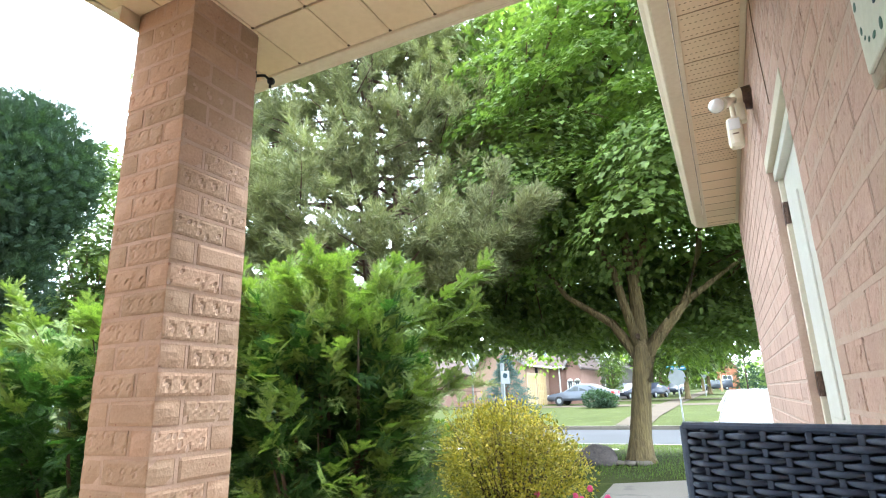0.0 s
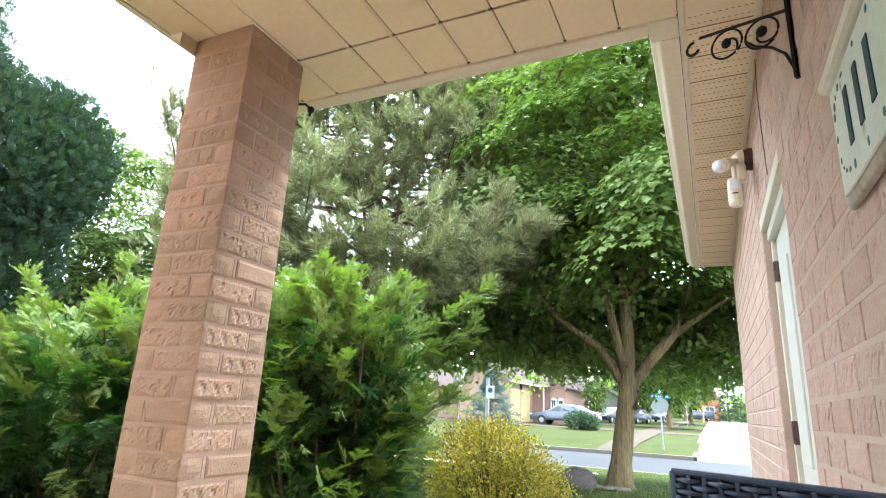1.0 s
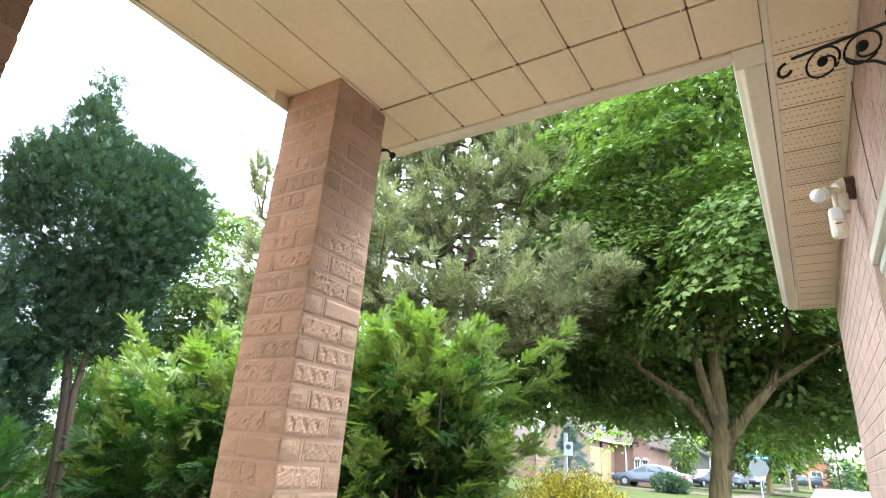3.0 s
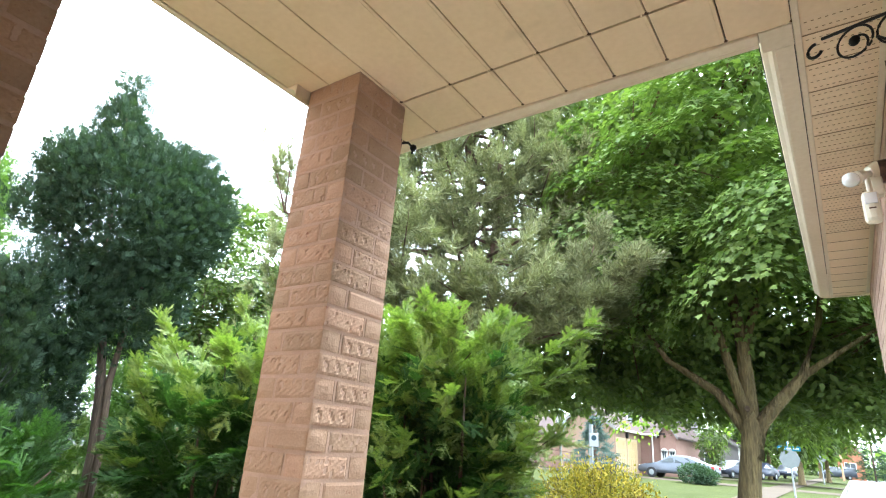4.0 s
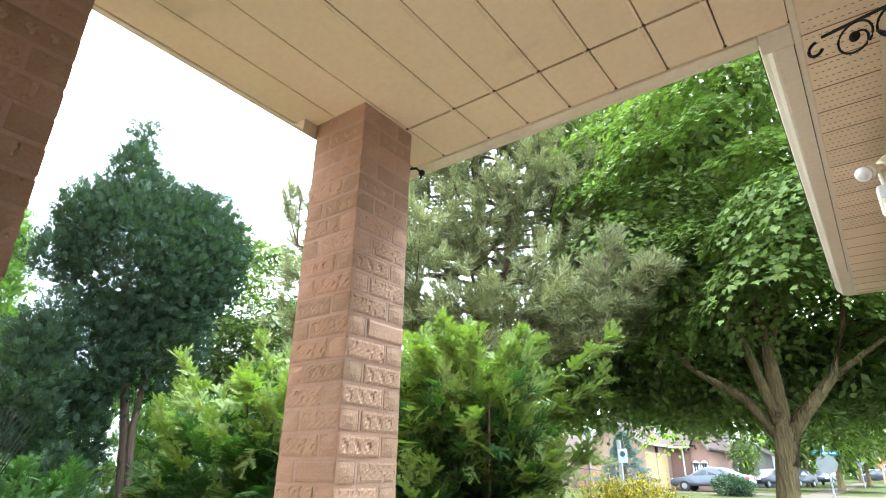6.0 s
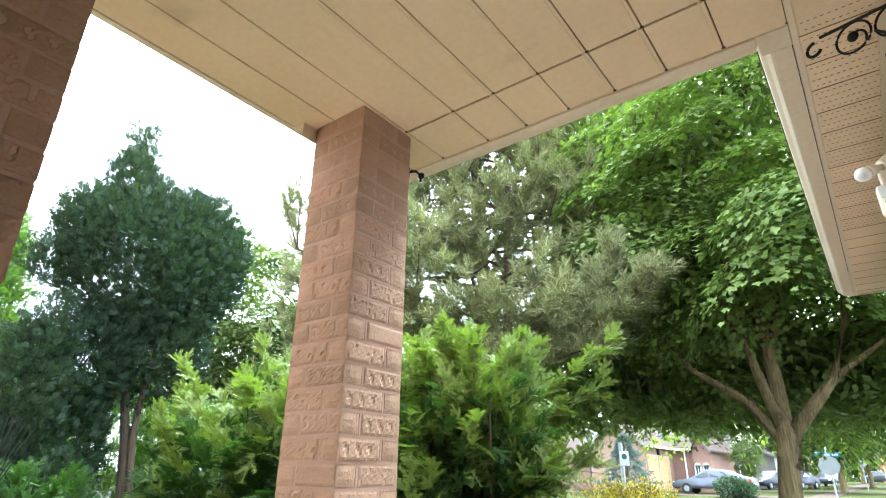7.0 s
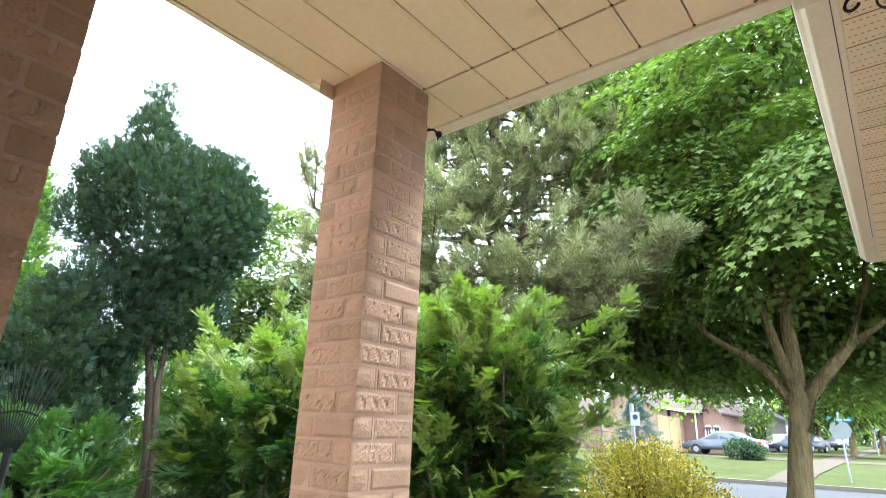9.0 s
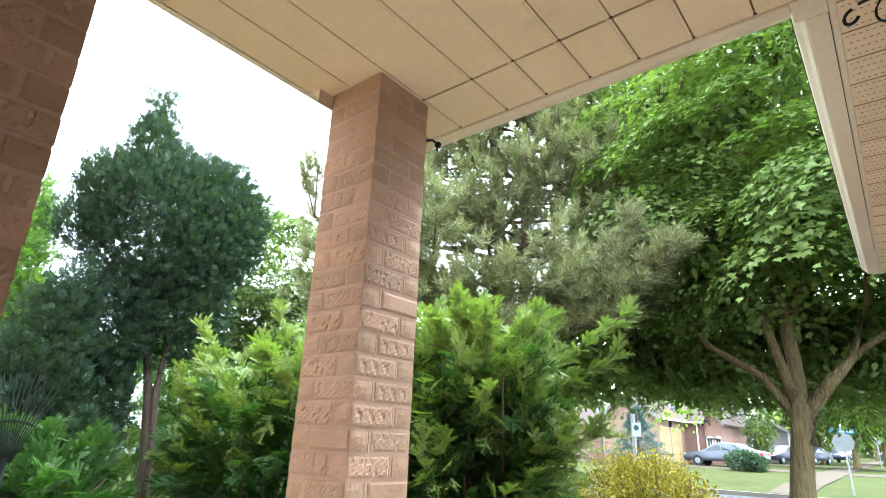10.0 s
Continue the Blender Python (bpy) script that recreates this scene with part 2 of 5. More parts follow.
def box(lo, hi, bevel=0.0, bm=None, m=None):
    """A box between two corners, with rounded edges."""
    b = bmesh.new()
    bmesh.ops.create_cube(b, size=1)
    for v in b.verts:
        v.co = Vector([(lo[i] + hi[i]) / 2 + v.co[i] * (hi[i] - lo[i]) for i in range(3)])
    if bevel:
        bmesh.ops.bevel(b, geom=b.edges[:], offset=bevel, segments=2, affect="EDGES", profile=0.5)
    if m:
        bmesh.ops.transform(b, matrix=m, verts=b.verts[:])
    return join(bm, b)


def join(bm, b):
    if bm is None:
        return b
    me = bpy.data.meshes.new("tmp")
    b.to_mesh(me)
    b.free()
    bm.from_mesh(me)
    bpy.data.meshes.remove(me)
    return bm


def cyl(a, b, ra, rb=None, n=12, bm=None, caps=True):
    a, b = Vector(a), Vector(b)
    rb = ra if rb is None else rb
    bb = bmesh.new()
    bmesh.ops.create_cone(bb, cap_ends=caps, segments=n, radius1=ra, radius2=max(rb, 1e-4), depth=(b - a).length)
    q = (b - a).to_track_quat("Z", "Y").to_matrix().to_4x4()
    bmesh.ops.transform(bb, matrix=Matrix.Translation((a + b) / 2) @ q, verts=bb.verts[:])
    return join(bm, bb)


def ball(c, r, n=12, bm=None, squash=(1, 1, 1)):
    bb = bmesh.new()
    bmesh.ops.create_uvsphere(bb, u_segments=n, v_segments=max(6, n // 2 + 2), radius=1)
    for v in bb.verts:
        v.co = Vector([c[i] + v.co[i] * r * squash[i] for i in range(3)])
    return join(bm, bb)


def tube(points, radii, n=8):
    """A round tapering tube along points: verts and faces."""
    P = [Vector(p) for p in points]
    vs, fs = [], []
    for i, p in enumerate(P):
        d = (P[min(i + 1, len(P) - 1)] - P[max(i - 1, 0)]).normalized()
        side = d.cross(Vector((0.31, 0.2, 0.93)) if abs(d.z) < 0.9 else Vector((1, 0.1, 0))).normalized()
        up = d.cross(side)
        for k in range(n):
            a = 2 * math.pi * k / n
            vs.append(p + (side * math.cos(a) + up * math.sin(a)) * radii[i])
    for i in range(len(P) - 1):
        for k in range(n):
            j = (k + 1) % n
            fs.append((i * n + k, i * n + j, (i + 1) * n + j, (i + 1) * n + k))
    fs.append(tuple(range(n - 1, -1, -1)))
    fs.append(tuple((len(P) - 1) * n + k for k in range(n)))
    return vs, fs


def tubes(list_of):
    vs, fs = [], []
    for points, radii, n in list_of:
        v, f = tube(points, radii, n)
        fs += [tuple(i + len(vs) for i in q) for q in f]
        vs += v
    return vs, fs


def frames_from(dirs, rng):
    """Rotation matrices whose local y lies along dirs, with a random spin about it."""
    d = dirs / np.linalg.norm(dirs, axis=1, keepdims=True)
    r = rng.normal(size=d.shape)
    x = np.cross(d, r)
    x /= np.linalg.norm(x, axis=1, keepdims=True)
    z = np.cross(x, d)
    return np.stack([x, d, z], axis=2)


def frames_up(dirs, rng, wobble=0.3):
    """Rotation matrices whose local y lies along dirs and whose local z looks mostly up."""
    d = dirs / np.linalg.norm(dirs, axis=1, keepdims=True)
    up = np.array([0, 0, 1.0]) + wobble * rng.normal(size=d.shape)
    x = np.cross(d, up)
    x /= np.linalg.norm(x, axis=1, keepdims=True) + 1e-9
    z = np.cross(x, d)
    return np.stack([x, d, z], axis=2)


def scatter(name, template, places, turns, sizes, material, parent, label=""):
    """Many copies of a small template joined into one mesh."""
    tv, tf = template
    tv = np.asarray(tv, float)
    n, k = len(places), len(tv)
    V = np.einsum("nij,kj->nki", turns, tv) * np.asarray(sizes)[:, None, None] + places[:, None, :]
    V = V.reshape(-1, 3)
    counts = np.array([len(f) for f in tf])
    flat = np.concatenate([np.array(f) for f in tf])
    loops = (flat[None, :] + (np.arange(n) * k)[:, None]).ravel()
    totals = np.tile(counts, n)
    starts = np.concatenate([[0], np.cumsum(totals)[:-1]])
    me = bpy.data.meshes.new(name)
    me.vertices.add(len(V))
    me.vertices.foreach_set("co", V.ravel())
    me.loops.add(len(loops))
    me.loops.foreach_set("vertex_index", loops.astype(np.int32))
    me.polygons.add(len(totals))
    me.polygons.foreach_set("loop_start", starts.astype(np.int32))
    me.polygons.foreach_set("loop_total", totals.astype(np.int32))
    me.update()
    me.materials.append(material)
    ob = new(name, me)
    ob.parent = parent
    ob["kind"] = "stuff"
    if label:
        ob["label"] = label
    return ob


def maple_leaf():
    """A five-lobed leaf, one unit long, folded along its midrib."""
    right = [(0.0, 0.0), (0.42, 0.05), (0.29, 0.29), (0.6, 0.57), (0.21, 0.63), (0.0, 1.0)]
    left = [(-x, y) for x, y in right[-2:0:-1]]
    v = [(x, y, 0.2 * abs(x) - 0.2 * y * y) for x, y in right + left] + [(0, 0.42, -0.03)]
    n = len(v) - 1
    return v, [(n, i, (i + 1) % n) for i in range(n)]


def oval_leaf():
    return [(0, 0, 0), (0.24, 0.4, 0.05), (0, 1, -0.06), (-0.24, 0.4, 0.05)], [(0, 1, 2), (0, 2, 3)]


def yew_sprig(seed, pairs=17, twigs=3):
    """A flat twig with two ranks of short flat needles and shorter side twigs."""
    rng = random.Random(seed)
    v, f = [], []

    def rank(base, d, length, k):
        px, py = -d[1], d[0]
        b = len(v)
        w = 0.012
        v.extend([(base[0] + px * w, base[1] + py * w, base[2]), (base[0] - px * w, base[1] - py * w, base[2]), (base[0] + d[0] * length, base[1] + d[1] * length, base[2] - 0.16 * length * length)])
        f.append((b, b + 1, b + 2))
        for i in range(k):
            t = (i + 0.6) / k
            c = (base[0] + d[0] * length * t, base[1] + d[1] * length * t, base[2] - 0.16 * (length * t) ** 2)
            nl = 0.19 * (1 - 0.5 * t * t) * rng.uniform(0.8, 1.15)
            for s in (-1, 1):
                a = math.atan2(d[1], d[0]) + s * radians(rng.uniform(44, 62))
                n = (math.cos(a), math.sin(a))
                q = (d[0] * 0.03, d[1] * 0.03)
                z = c[2] + rng.uniform(-0.01, 0.05)
                b = len(v)
                v.extend([(c[0] - q[0], c[1] - q[1], c[2]), (c[0] + q[0], c[1] + q[1], c[2] + 0.012), (c[0] + n[0] * nl, c[1] + n[1] * nl, z)])
                f.append((b, b + 1, b + 2))
    rank((0, 0, 0), (0, 1), 1.0, pairs)
    for i in range(twigs):
        s = 1 if i % 2 else -1
        a = radians(90 + s * rng.uniform(35, 50))
        t = 0.12 + 0.2 * i
        rank((0, t, -0.16 * t * t), (math.cos(a), math.sin(a)), 0.62 - 0.1 * i, max(4, pairs * 6 // 10))
    return v, f


def pine_shoot(seed, n=30):
    """A bottle-brush shoot of long thin needles that point forwards."""
    rng = random.Random(seed)
    v, f = [(0.012, 0, 0), (-0.012, 0, 0), (0, 0.75, 0)], [(0, 1, 2)]
    for i in range(n):
        t = (i + 0.5) / n
        a = i * 2.4
        sp = rng.uniform(0.6, 1.0) * (1.0 - 0.45 * t)
        d = Vector((math.cos(a) * sp, 0.7, math.sin(a) * sp)).normalized()
        ln = rng.uniform(0.28, 0.38)
        b = Vector((0, t * 0.75, 0))
        s = d.cross(Vector((math.cos(a * 3), 0.2, math.sin(a * 3)))).normalized() * 0.023
        k = len(v)
        v += [tuple(b + s), tuple(b - s), tuple(b + d * ln)]
        f.append((k, k + 1, k + 2))
    return v, f


def cedar_fan(seed):
    """A flat fan of scaly twigs."""
    rng = random.Random(seed)
    v, f = [], []

    def strip(base, a, ln, w):
        d = (math.cos(a), math.sin(a))
        q = (-d[1] * w, d[0] * w)
        k = len(v)
        m = (base[0] + d[0] * ln * 0.6, base[1] + d[1] * ln * 0.6, base[2] + rng.uniform(-0.06, 0.06))
        v.extend([base, (m[0] + q[0], m[1] + q[1], m[2]), (base[0] + d[0] * ln, base[1] + d[1] * ln, m[2] - 0.05), (m[0] - q[0], m[1] - q[1], m[2])])
        f.append((k, k + 1, k + 2, k + 3))
    strip((0, 0, 0), math.pi / 2, 1.0, 0.03)
    for i in range(5):
        t = 0.1 + 0.16 * i
        for s in (-1, 1):
            a = math.pi / 2 + s * radians(rng.uniform(34, 52))
            ln = (0.62 - 0.08 * i) * rng.uniform(0.8, 1.1)
            strip((0, t, 0), a, ln, 0.055)
    return v, f


def clouds(rng, lobes, n, shell=0.55):
    """Points inside ellipsoid lobes (centre, radii), denser towards their skins, with the outward way at each."""
    vol = np.array([np.prod(r) ** (2 / 3) for _, r in lobes])
    pick = rng.choice(len(lobes), n, p=vol / vol.sum())
    C = np.array([c for c, _ in lobes], float)[pick]
    R = np.array([r for _, r in lobes], float)[pick]
    d = rng.normal(size=(n, 3))
    d /= np.linalg.norm(d, axis=1, keepdims=True)
    u = rng.uniform(shell ** 3, 1, n) ** (1 / 3)
    P = C + d * R * u[:, None]
    out = d / R
    out /= np.linalg.norm(out, axis=1, keepdims=True)
    return P, out, u

# ---- ground, roads ----
LEVELS = [(-900, -0.1), (12, -0.1), (15.8, -0.24), (24.4, -0.26), (28, -0.08), (43, 0.2), (125, 0.9), (900, 6.0)]
NEAR_KERB, FAR_KERB, STREET_L, STREET_R = 15.9, 23.9, -0.95, 7.2


def level(y):
    for (a, ha), (b, hb) in zip(LEVELS, LEVELS[1:]):
        if y <= b:
            return ha + (hb - ha) * max(0.0, (y - a)) / (b - a)
    return LEVELS[-1][1]


def in_road(x, y):
    return NEAR_KERB < y < FAR_KERB or (y >= FAR_KERB and STREET_L < x < STREET_R)


def strip(xs, ys, lift, thick=0.0):
    """A sheet that follows the ground, lifted."""
    vs = [(x, y, level(y) + lift) for y in ys for x in xs]
    n = len(xs)
    fs = [(j * n + i, j * n + i + 1, (j + 1) * n + i + 1, (j + 1) * n + i) for j in range(len(ys) - 1) for i in range(n - 1)]
    return vs, fs


E_ = 0.02
xs = [-900, -300, -120, -60, -35] + list(np.arange(-24, -1.5, 1.5)) + [STREET_L, STREET_L + E_, 1, 4, STREET_R - E_, STREET_R, 12, 25, 60, 120, 300, 900]
ys = [-900, -200, -40, -8] + list(np.arange(0, 15.5, 1.5)) + [NEAR_KERB, NEAR_KERB + E_, 17.5, 19.5, FAR_KERB - E_, FAR_KERB, 24.5, 26, 28, 30, 36, 43, 55, 75, 100, 125, 180, 300, 900]
rg = random.Random(4)
gv = []
for y in ys:
    for x in xs:
        z = level(y)
        if in_road(x, y):
            z -= 0.16
        elif abs(x) < 30 and y < 60 and not (y in (NEAR_KERB, FAR_KERB) or x in (STREET_L, STREET_R)):
            z += rg.uniform(-0.03, 0.02)
        gv.append((x, y, z))
nx = len(xs)
gf = [(j * nx + i, j * nx + i + 1, (j + 1) * nx + i + 1, (j + 1) * nx + i) for j in range(len(ys) - 1) for i in range(nx - 1)]
tagged(obj("ground", gv, gf, GRASS), "green mown lawn sloping gently to the street", "lawn", kind="structure")
tagged(obj("road", *strip([-300, -60, -20, -5, 0, 7, 40, 300], [NEAR_KERB + 0.03, 17, 19, 21.5, FAR_KERB - 0.03], -0.12), ASPHALT), "wet grey asphalt cross street", "road", kind="structure")
tagged(obj("side_road", *strip([STREET_L + 0.03, 1, 4, STREET_R - 0.03], [FAR_KERB - 0.03, 24.4, 26, 28, 30, 43, 60, 90, 125, 200, 320], -0.125), WET_ROAD), "wet pale asphalt street running away", "road", kind="structure")


def kerb(name, a, b, steps=8):
    kb = bmesh.new()
    for i in range(steps):
        p = Vector(a).lerp(Vector(b), i / steps)
        q = Vector(a).lerp(Vector(b), (i + 1) / steps)
        d = (q - p).normalized()
        s = Vector((-d.y, d.x, 0)) * 0.075
        zs = (level(p.y), level(q.y))
        c = [kb.verts.new((*(v + k * s).xy, z + h)) for v, z in ((p, zs[0]), (q, zs[1])) for k in (-1, 1) for h in (-0.16, 0.015)]
        for f in ((0, 1, 5, 4), (2, 6, 7, 3), (1, 3, 7, 5), (0, 4, 6, 2), (0, 2, 3, 1), (4, 5, 7, 6)):
            kb.faces.new([c[k] for k in f])
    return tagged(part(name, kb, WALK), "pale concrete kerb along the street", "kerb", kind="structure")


kerb("kerb_near", (-60, NEAR_KERB - 0.06, 0), (40, NEAR_KERB - 0.06, 0))
kerb("kerb_far", (-60, FAR_KERB + 0.06, 0), (STREET_L - 0.1, FAR_KERB + 0.06, 0))
kerb("kerb_side", (STREET_L - 0.06, FAR_KERB + 0.1, 0), (STREET_L - 0.06, 150, 0), 14)
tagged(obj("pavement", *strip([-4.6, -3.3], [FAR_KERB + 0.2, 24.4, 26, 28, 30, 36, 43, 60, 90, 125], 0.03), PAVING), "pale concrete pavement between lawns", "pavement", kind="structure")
for i, y in enumerate((38.5, 50)):
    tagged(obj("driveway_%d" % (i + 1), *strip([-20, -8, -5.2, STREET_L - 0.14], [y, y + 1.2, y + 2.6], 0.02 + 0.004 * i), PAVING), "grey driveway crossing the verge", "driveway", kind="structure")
tagged(obj("garden_path", [(-9, 11.9, -0.055), (-3.2, 12.2, -0.055), (-2.4, 12.5, -0.055), (-2.5, 12.9, -0.07), (-9, 12.5, -0.07)], [(0, 1, 2, 3, 4)], CONCRETE), "narrow pale concrete path across the lawn", "path", kind="structure")

# ---- porch ----
FLOOR, CEIL, WALL_X = 0.05, 2.455, -0.045
PX0, PX1, PY0, PY1 = -2.105, -1.8, 2.0, 2.303
COURSE = 0.0828
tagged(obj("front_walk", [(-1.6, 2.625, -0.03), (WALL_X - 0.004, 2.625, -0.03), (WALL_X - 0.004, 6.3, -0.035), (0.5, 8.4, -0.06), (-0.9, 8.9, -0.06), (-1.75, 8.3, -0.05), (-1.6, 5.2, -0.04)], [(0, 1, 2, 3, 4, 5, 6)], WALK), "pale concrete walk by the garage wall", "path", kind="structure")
tagged(part("floor", box((-2.3, -1.2, -0.4), (WALL_X, 2.62, FLOOR), 0.012), CONCRETE), "grey concrete porch slab", "porch floor", kind="structure")
# Unseen wall behind the camera, tall and wide to block sky light.
back = part("wall_back", box((-9.5, -1.45, -0.4), (0.2, -1.2, 6.0)), BRICK)
tagged(back, "unseen plain brick wall behind the porch, blocking sky light", "wall", kind="structure")

# Added out of view, so the pillar's near face gets less sky.
tagged(part("wall_west_unseen", box((-2.3, -1.2, -0.4), (-2.11, 0.69, CEIL + 0.2), 0.01), WALL_REST), "unseen plain brick wall added beside the porch to block sky", "wall", kind="structure")

# porch ceiling: one mesh of long panels with narrow joints
cb = bmesh.new()
seams = [-2.17, -1.99, -1.79] + [-1.527 + 0.2025 * k for k in range(0, 8)]
seams = [s for s in seams if s < -0.2] + [WALL_X]
SEAM_Y, EDGE_Y = 2.262, 2.54
for x0, x1 in zip(seams, seams[1:]):
    for y0, y1 in ((-1.2, SEAM_Y - 0.005), (SEAM_Y + 0.005, EDGE_Y)):
        box((x0 + 0.0025, y0, CEIL), (x1 - 0.0025, y1, CEIL + 0.02), 0.0022, cb)
tagged(part("ceiling", cb, CREAM), "cream aluminium panelled porch ceiling with dark joints", "ceiling", kind="structure")
rb = bmesh.new()
for x0 in seams[3:-1]:
    box((x0 - 0.021, -1.2, CEIL - 0.0015), (x0 - 0.015, EDGE_Y, CEIL + 0.004), 0.0006, rb)
tagged(part("ceiling_ribs", rb, CREAM), "fine raised lines beside the ceiling joints", "ceiling", kind="structure")
tagged(part("ceiling_backing", box((-2.16, -1.2, CEIL + 0.009), (WALL_X, SEAM_Y - 0.006, CEIL + 0.06)), JOINT), "brown backing above the ceiling joints", "ceiling", kind="structure")
tagged(part("ceiling_backing_front", box((-2.16, SEAM_Y - 0.005, CEIL + 0.022), (WALL_X, EDGE_Y, CEIL + 0.06)), GROOVE), "dark backing above the ceiling joints", "ceiling", kind="structure")
db_ = bmesh.new()
for x0 in seams[1:-1]:
    for y0 in (SEAM_Y, EDGE_Y - 0.004):
        ball((x0, y0 - 0.004, CEIL + 0.001), 0.0065, 8, db_, (1.2, 1, 0.6))
tagged(part("ceiling_dirt", db_, GROOVE), "dark dirt gathered at the panel joints", "ceiling", kind="structure")
tagged(part("trim_front", box((-2.19, EDGE_Y, CEIL - 0.012), (-0.415, 2.592, CEIL + 0.03), 0.006), CREAM_TRIM), "cream metal edge trim of the porch ceiling", "trim", kind="structure")
tagged(part("fascia_front", box((-2.2, 2.592, CEIL - 0.01), (-0.42, 2.617, CEIL + 0.2), 0.004), CREAM_TRIM), "cream fascia board above the porch edge", "trim", kind="structure")
tagged(part("fascia_side", box((-2.2, -1.2, CEIL - 0.004), (-2.172, 2.64, CEIL + 0.2), 0.004), CREAM_TRIM), "cream fascia board along the porch side", "trim", kind="structure")
wb = bmesh.new()
curve = [(-2.198, CEIL + 0.01)] + [(-2.198 + 0.09 * math.sin(a), CEIL - 0.065 * (1 - math.cos(a))) for a in [k * math.pi / 12 for k in range(7)]] + [(-2.106, CEIL + 0.01)]
rows_ = [[wb.verts.new((x, y, z)) for x, z in curve] for y in (1.93, 1.995, 2.3)]
for a, b in zip(rows_, rows_[1:]):
    for i in range(len(curve)):
        wb.faces.new((a[i], a[(i + 1) % len(curve)], b[(i + 1) % len(curve)], b[i]))
wb.faces.new(rows_[0][::-1]), wb.faces.new(rows_[-1])
tagged(part("trim_corner", wb, CREAM_TRIM), "cream metal corner trim beside the pillar top", "trim", kind="structure")
tagged(part("porch_roof", box((-2.25, -1.45, CEIL + 0.2), (0.2, 2.7, CEIL + 0.26), 0.01), ROOF), "brown shingle porch roof deck", "roof", kind="structure")


def brick_mesh(name, size, style, seed, material, nx=14, nz=5, deep_k=1.0):
    """A brick with worn edges; style (and depth of its marks) gives plain, gouged or pitted long faces. Origin in its middle."""
    rng = random.Random(seed)
    lx, ly, lz = (s / 2 for s in size)
    marks = []
    if style == "gouged":
        marks = [(lx * (-0.62 + 0.55 * k), 0.0, 0.55) for k in range(3)]
    elif style == "pitted":
        marks = [(rng.uniform(-lx, lx) * 0.9, rng.uniform(-lz, lz) * 0.8, rng.uniform(-0.5, 0.9)) for _ in range(7)]

    def dip(u, w):
        d = 0.0
        for mx, mz, sl in marks:
            a, b = u - mx, w - mz
            along, across = a * math.sin(sl) - b * math.cos(sl), a * math.cos(sl) + b * math.sin(sl)
            wide, high = (0.0065, 0.026) if style == "gouged" else (0.007, 0.011)
            across += 9.0 * along * along
            q = (across / wide) ** 2 + (along / high) ** 2
            if q < 1:
                d += 0.0065 * (1 - q)
        if style != "plain":
            d += 0.0018 * (0.5 + 0.5 * math.sin(u * 190 + seed * 3.1) * math.sin(w * 230 + seed))
        return d * deep_k
    vs, fs = [], []

    def sheet(origin, du, dw, nu, nw, hu, hw, normal, deep):
        b = len(vs)
        for j in range(nw + 1):
            for i in range(nu + 1):
                u, w = -hu + 2 * hu * i / nu, -hw + 2 * hw * j / nw
                edge = 0.0028 if i in (0, nu) or j in (0, nw) else 0.0
                k = dip(u, w) if deep and not edge else edge
                vs.append(Vector(origin) + Vector(du) * u + Vector(dw) * w - Vector(normal) * k)
        for j in range(nw):
            for i in range(nu):
                a = b + j * (nu + 1) + i
                fs.append((a, a + 1, a + nu + 2, a + nu + 1))
    e = 0.0018
    for s in (-1, 1):
        sheet((0, s * ly, 0), (-s, 0, 0), (0, 0, 1), nx if s < 0 else 2, nz if s < 0 else 2, lx - e, lz - e, (0, s, 0), s < 0)
        sheet((s * lx, 0, 0), (0, s, 0), (0, 0, 1), 3, 3, ly - e, lz - e, (s, 0, 0), False)
        sheet((0, 0, s * lz), (1, 0, 0), (0, s, 0), 2, 2, lx - e, ly - e, (0, 0, s), False)
    me = bpy.data.meshes.new(name)
    me.from_pydata(vs, [], fs)
    me.materials.append(material)
    return me


def put_mesh(name, me, parent, m):
    ob = new(name, me)
    ob.parent = parent
    ob.matrix_basis = m
    return ob


BL, BW, BH = 0.204, 0.093, COURSE - 0.009
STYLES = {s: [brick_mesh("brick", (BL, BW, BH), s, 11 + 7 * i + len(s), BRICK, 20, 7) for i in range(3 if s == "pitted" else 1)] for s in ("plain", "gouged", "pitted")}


def pillar(x0, x1, y0, y1, label, seed):
    rng = random.Random(seed)
    root = thing("brick_pillar", label, "pillar", ((x0 + x1) / 2, (y0 + y1) / 2, FLOOR), group="porch pillars")
    w = (x1 - x0) / 2
    n = 29
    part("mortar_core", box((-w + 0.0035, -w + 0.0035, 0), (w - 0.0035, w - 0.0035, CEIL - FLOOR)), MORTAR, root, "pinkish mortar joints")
    for c in range(n):
        z = (CEIL - FLOOR) - (c + 0.5) * COURSE
        flip = c % 2
        for side in range(4):
            # long brick on each side, its end showing on the next side
            if rng.random() < (0.45 if flip else 0.2):
                me = STYLES["gouged"][0]
            elif rng.random() < 0.8:
                me = rng.choice(STYLES["pitted"])
            else:
                me = STYLES["plain"][0]
            off = (w - BL / 2) * (1 if flip else -1)
            j = rng.uniform(-0.0012, 0.0012)
            m = Matrix.Rotation(side * math.pi / 2, 4, "Z") @ pose(off + rng.uniform(-0.001, 0.001), -w + BW / 2 + j, z + rng.uniform(-0.001, 0.001), rng.uniform(-0.4, 0.4), rng.uniform(-0.3, 0.3), rng.uniform(-0.3, 0.3))
            put_mesh("brick", me, root, m)
    return root


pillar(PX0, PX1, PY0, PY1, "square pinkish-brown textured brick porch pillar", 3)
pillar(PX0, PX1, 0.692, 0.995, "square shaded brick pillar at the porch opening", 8)

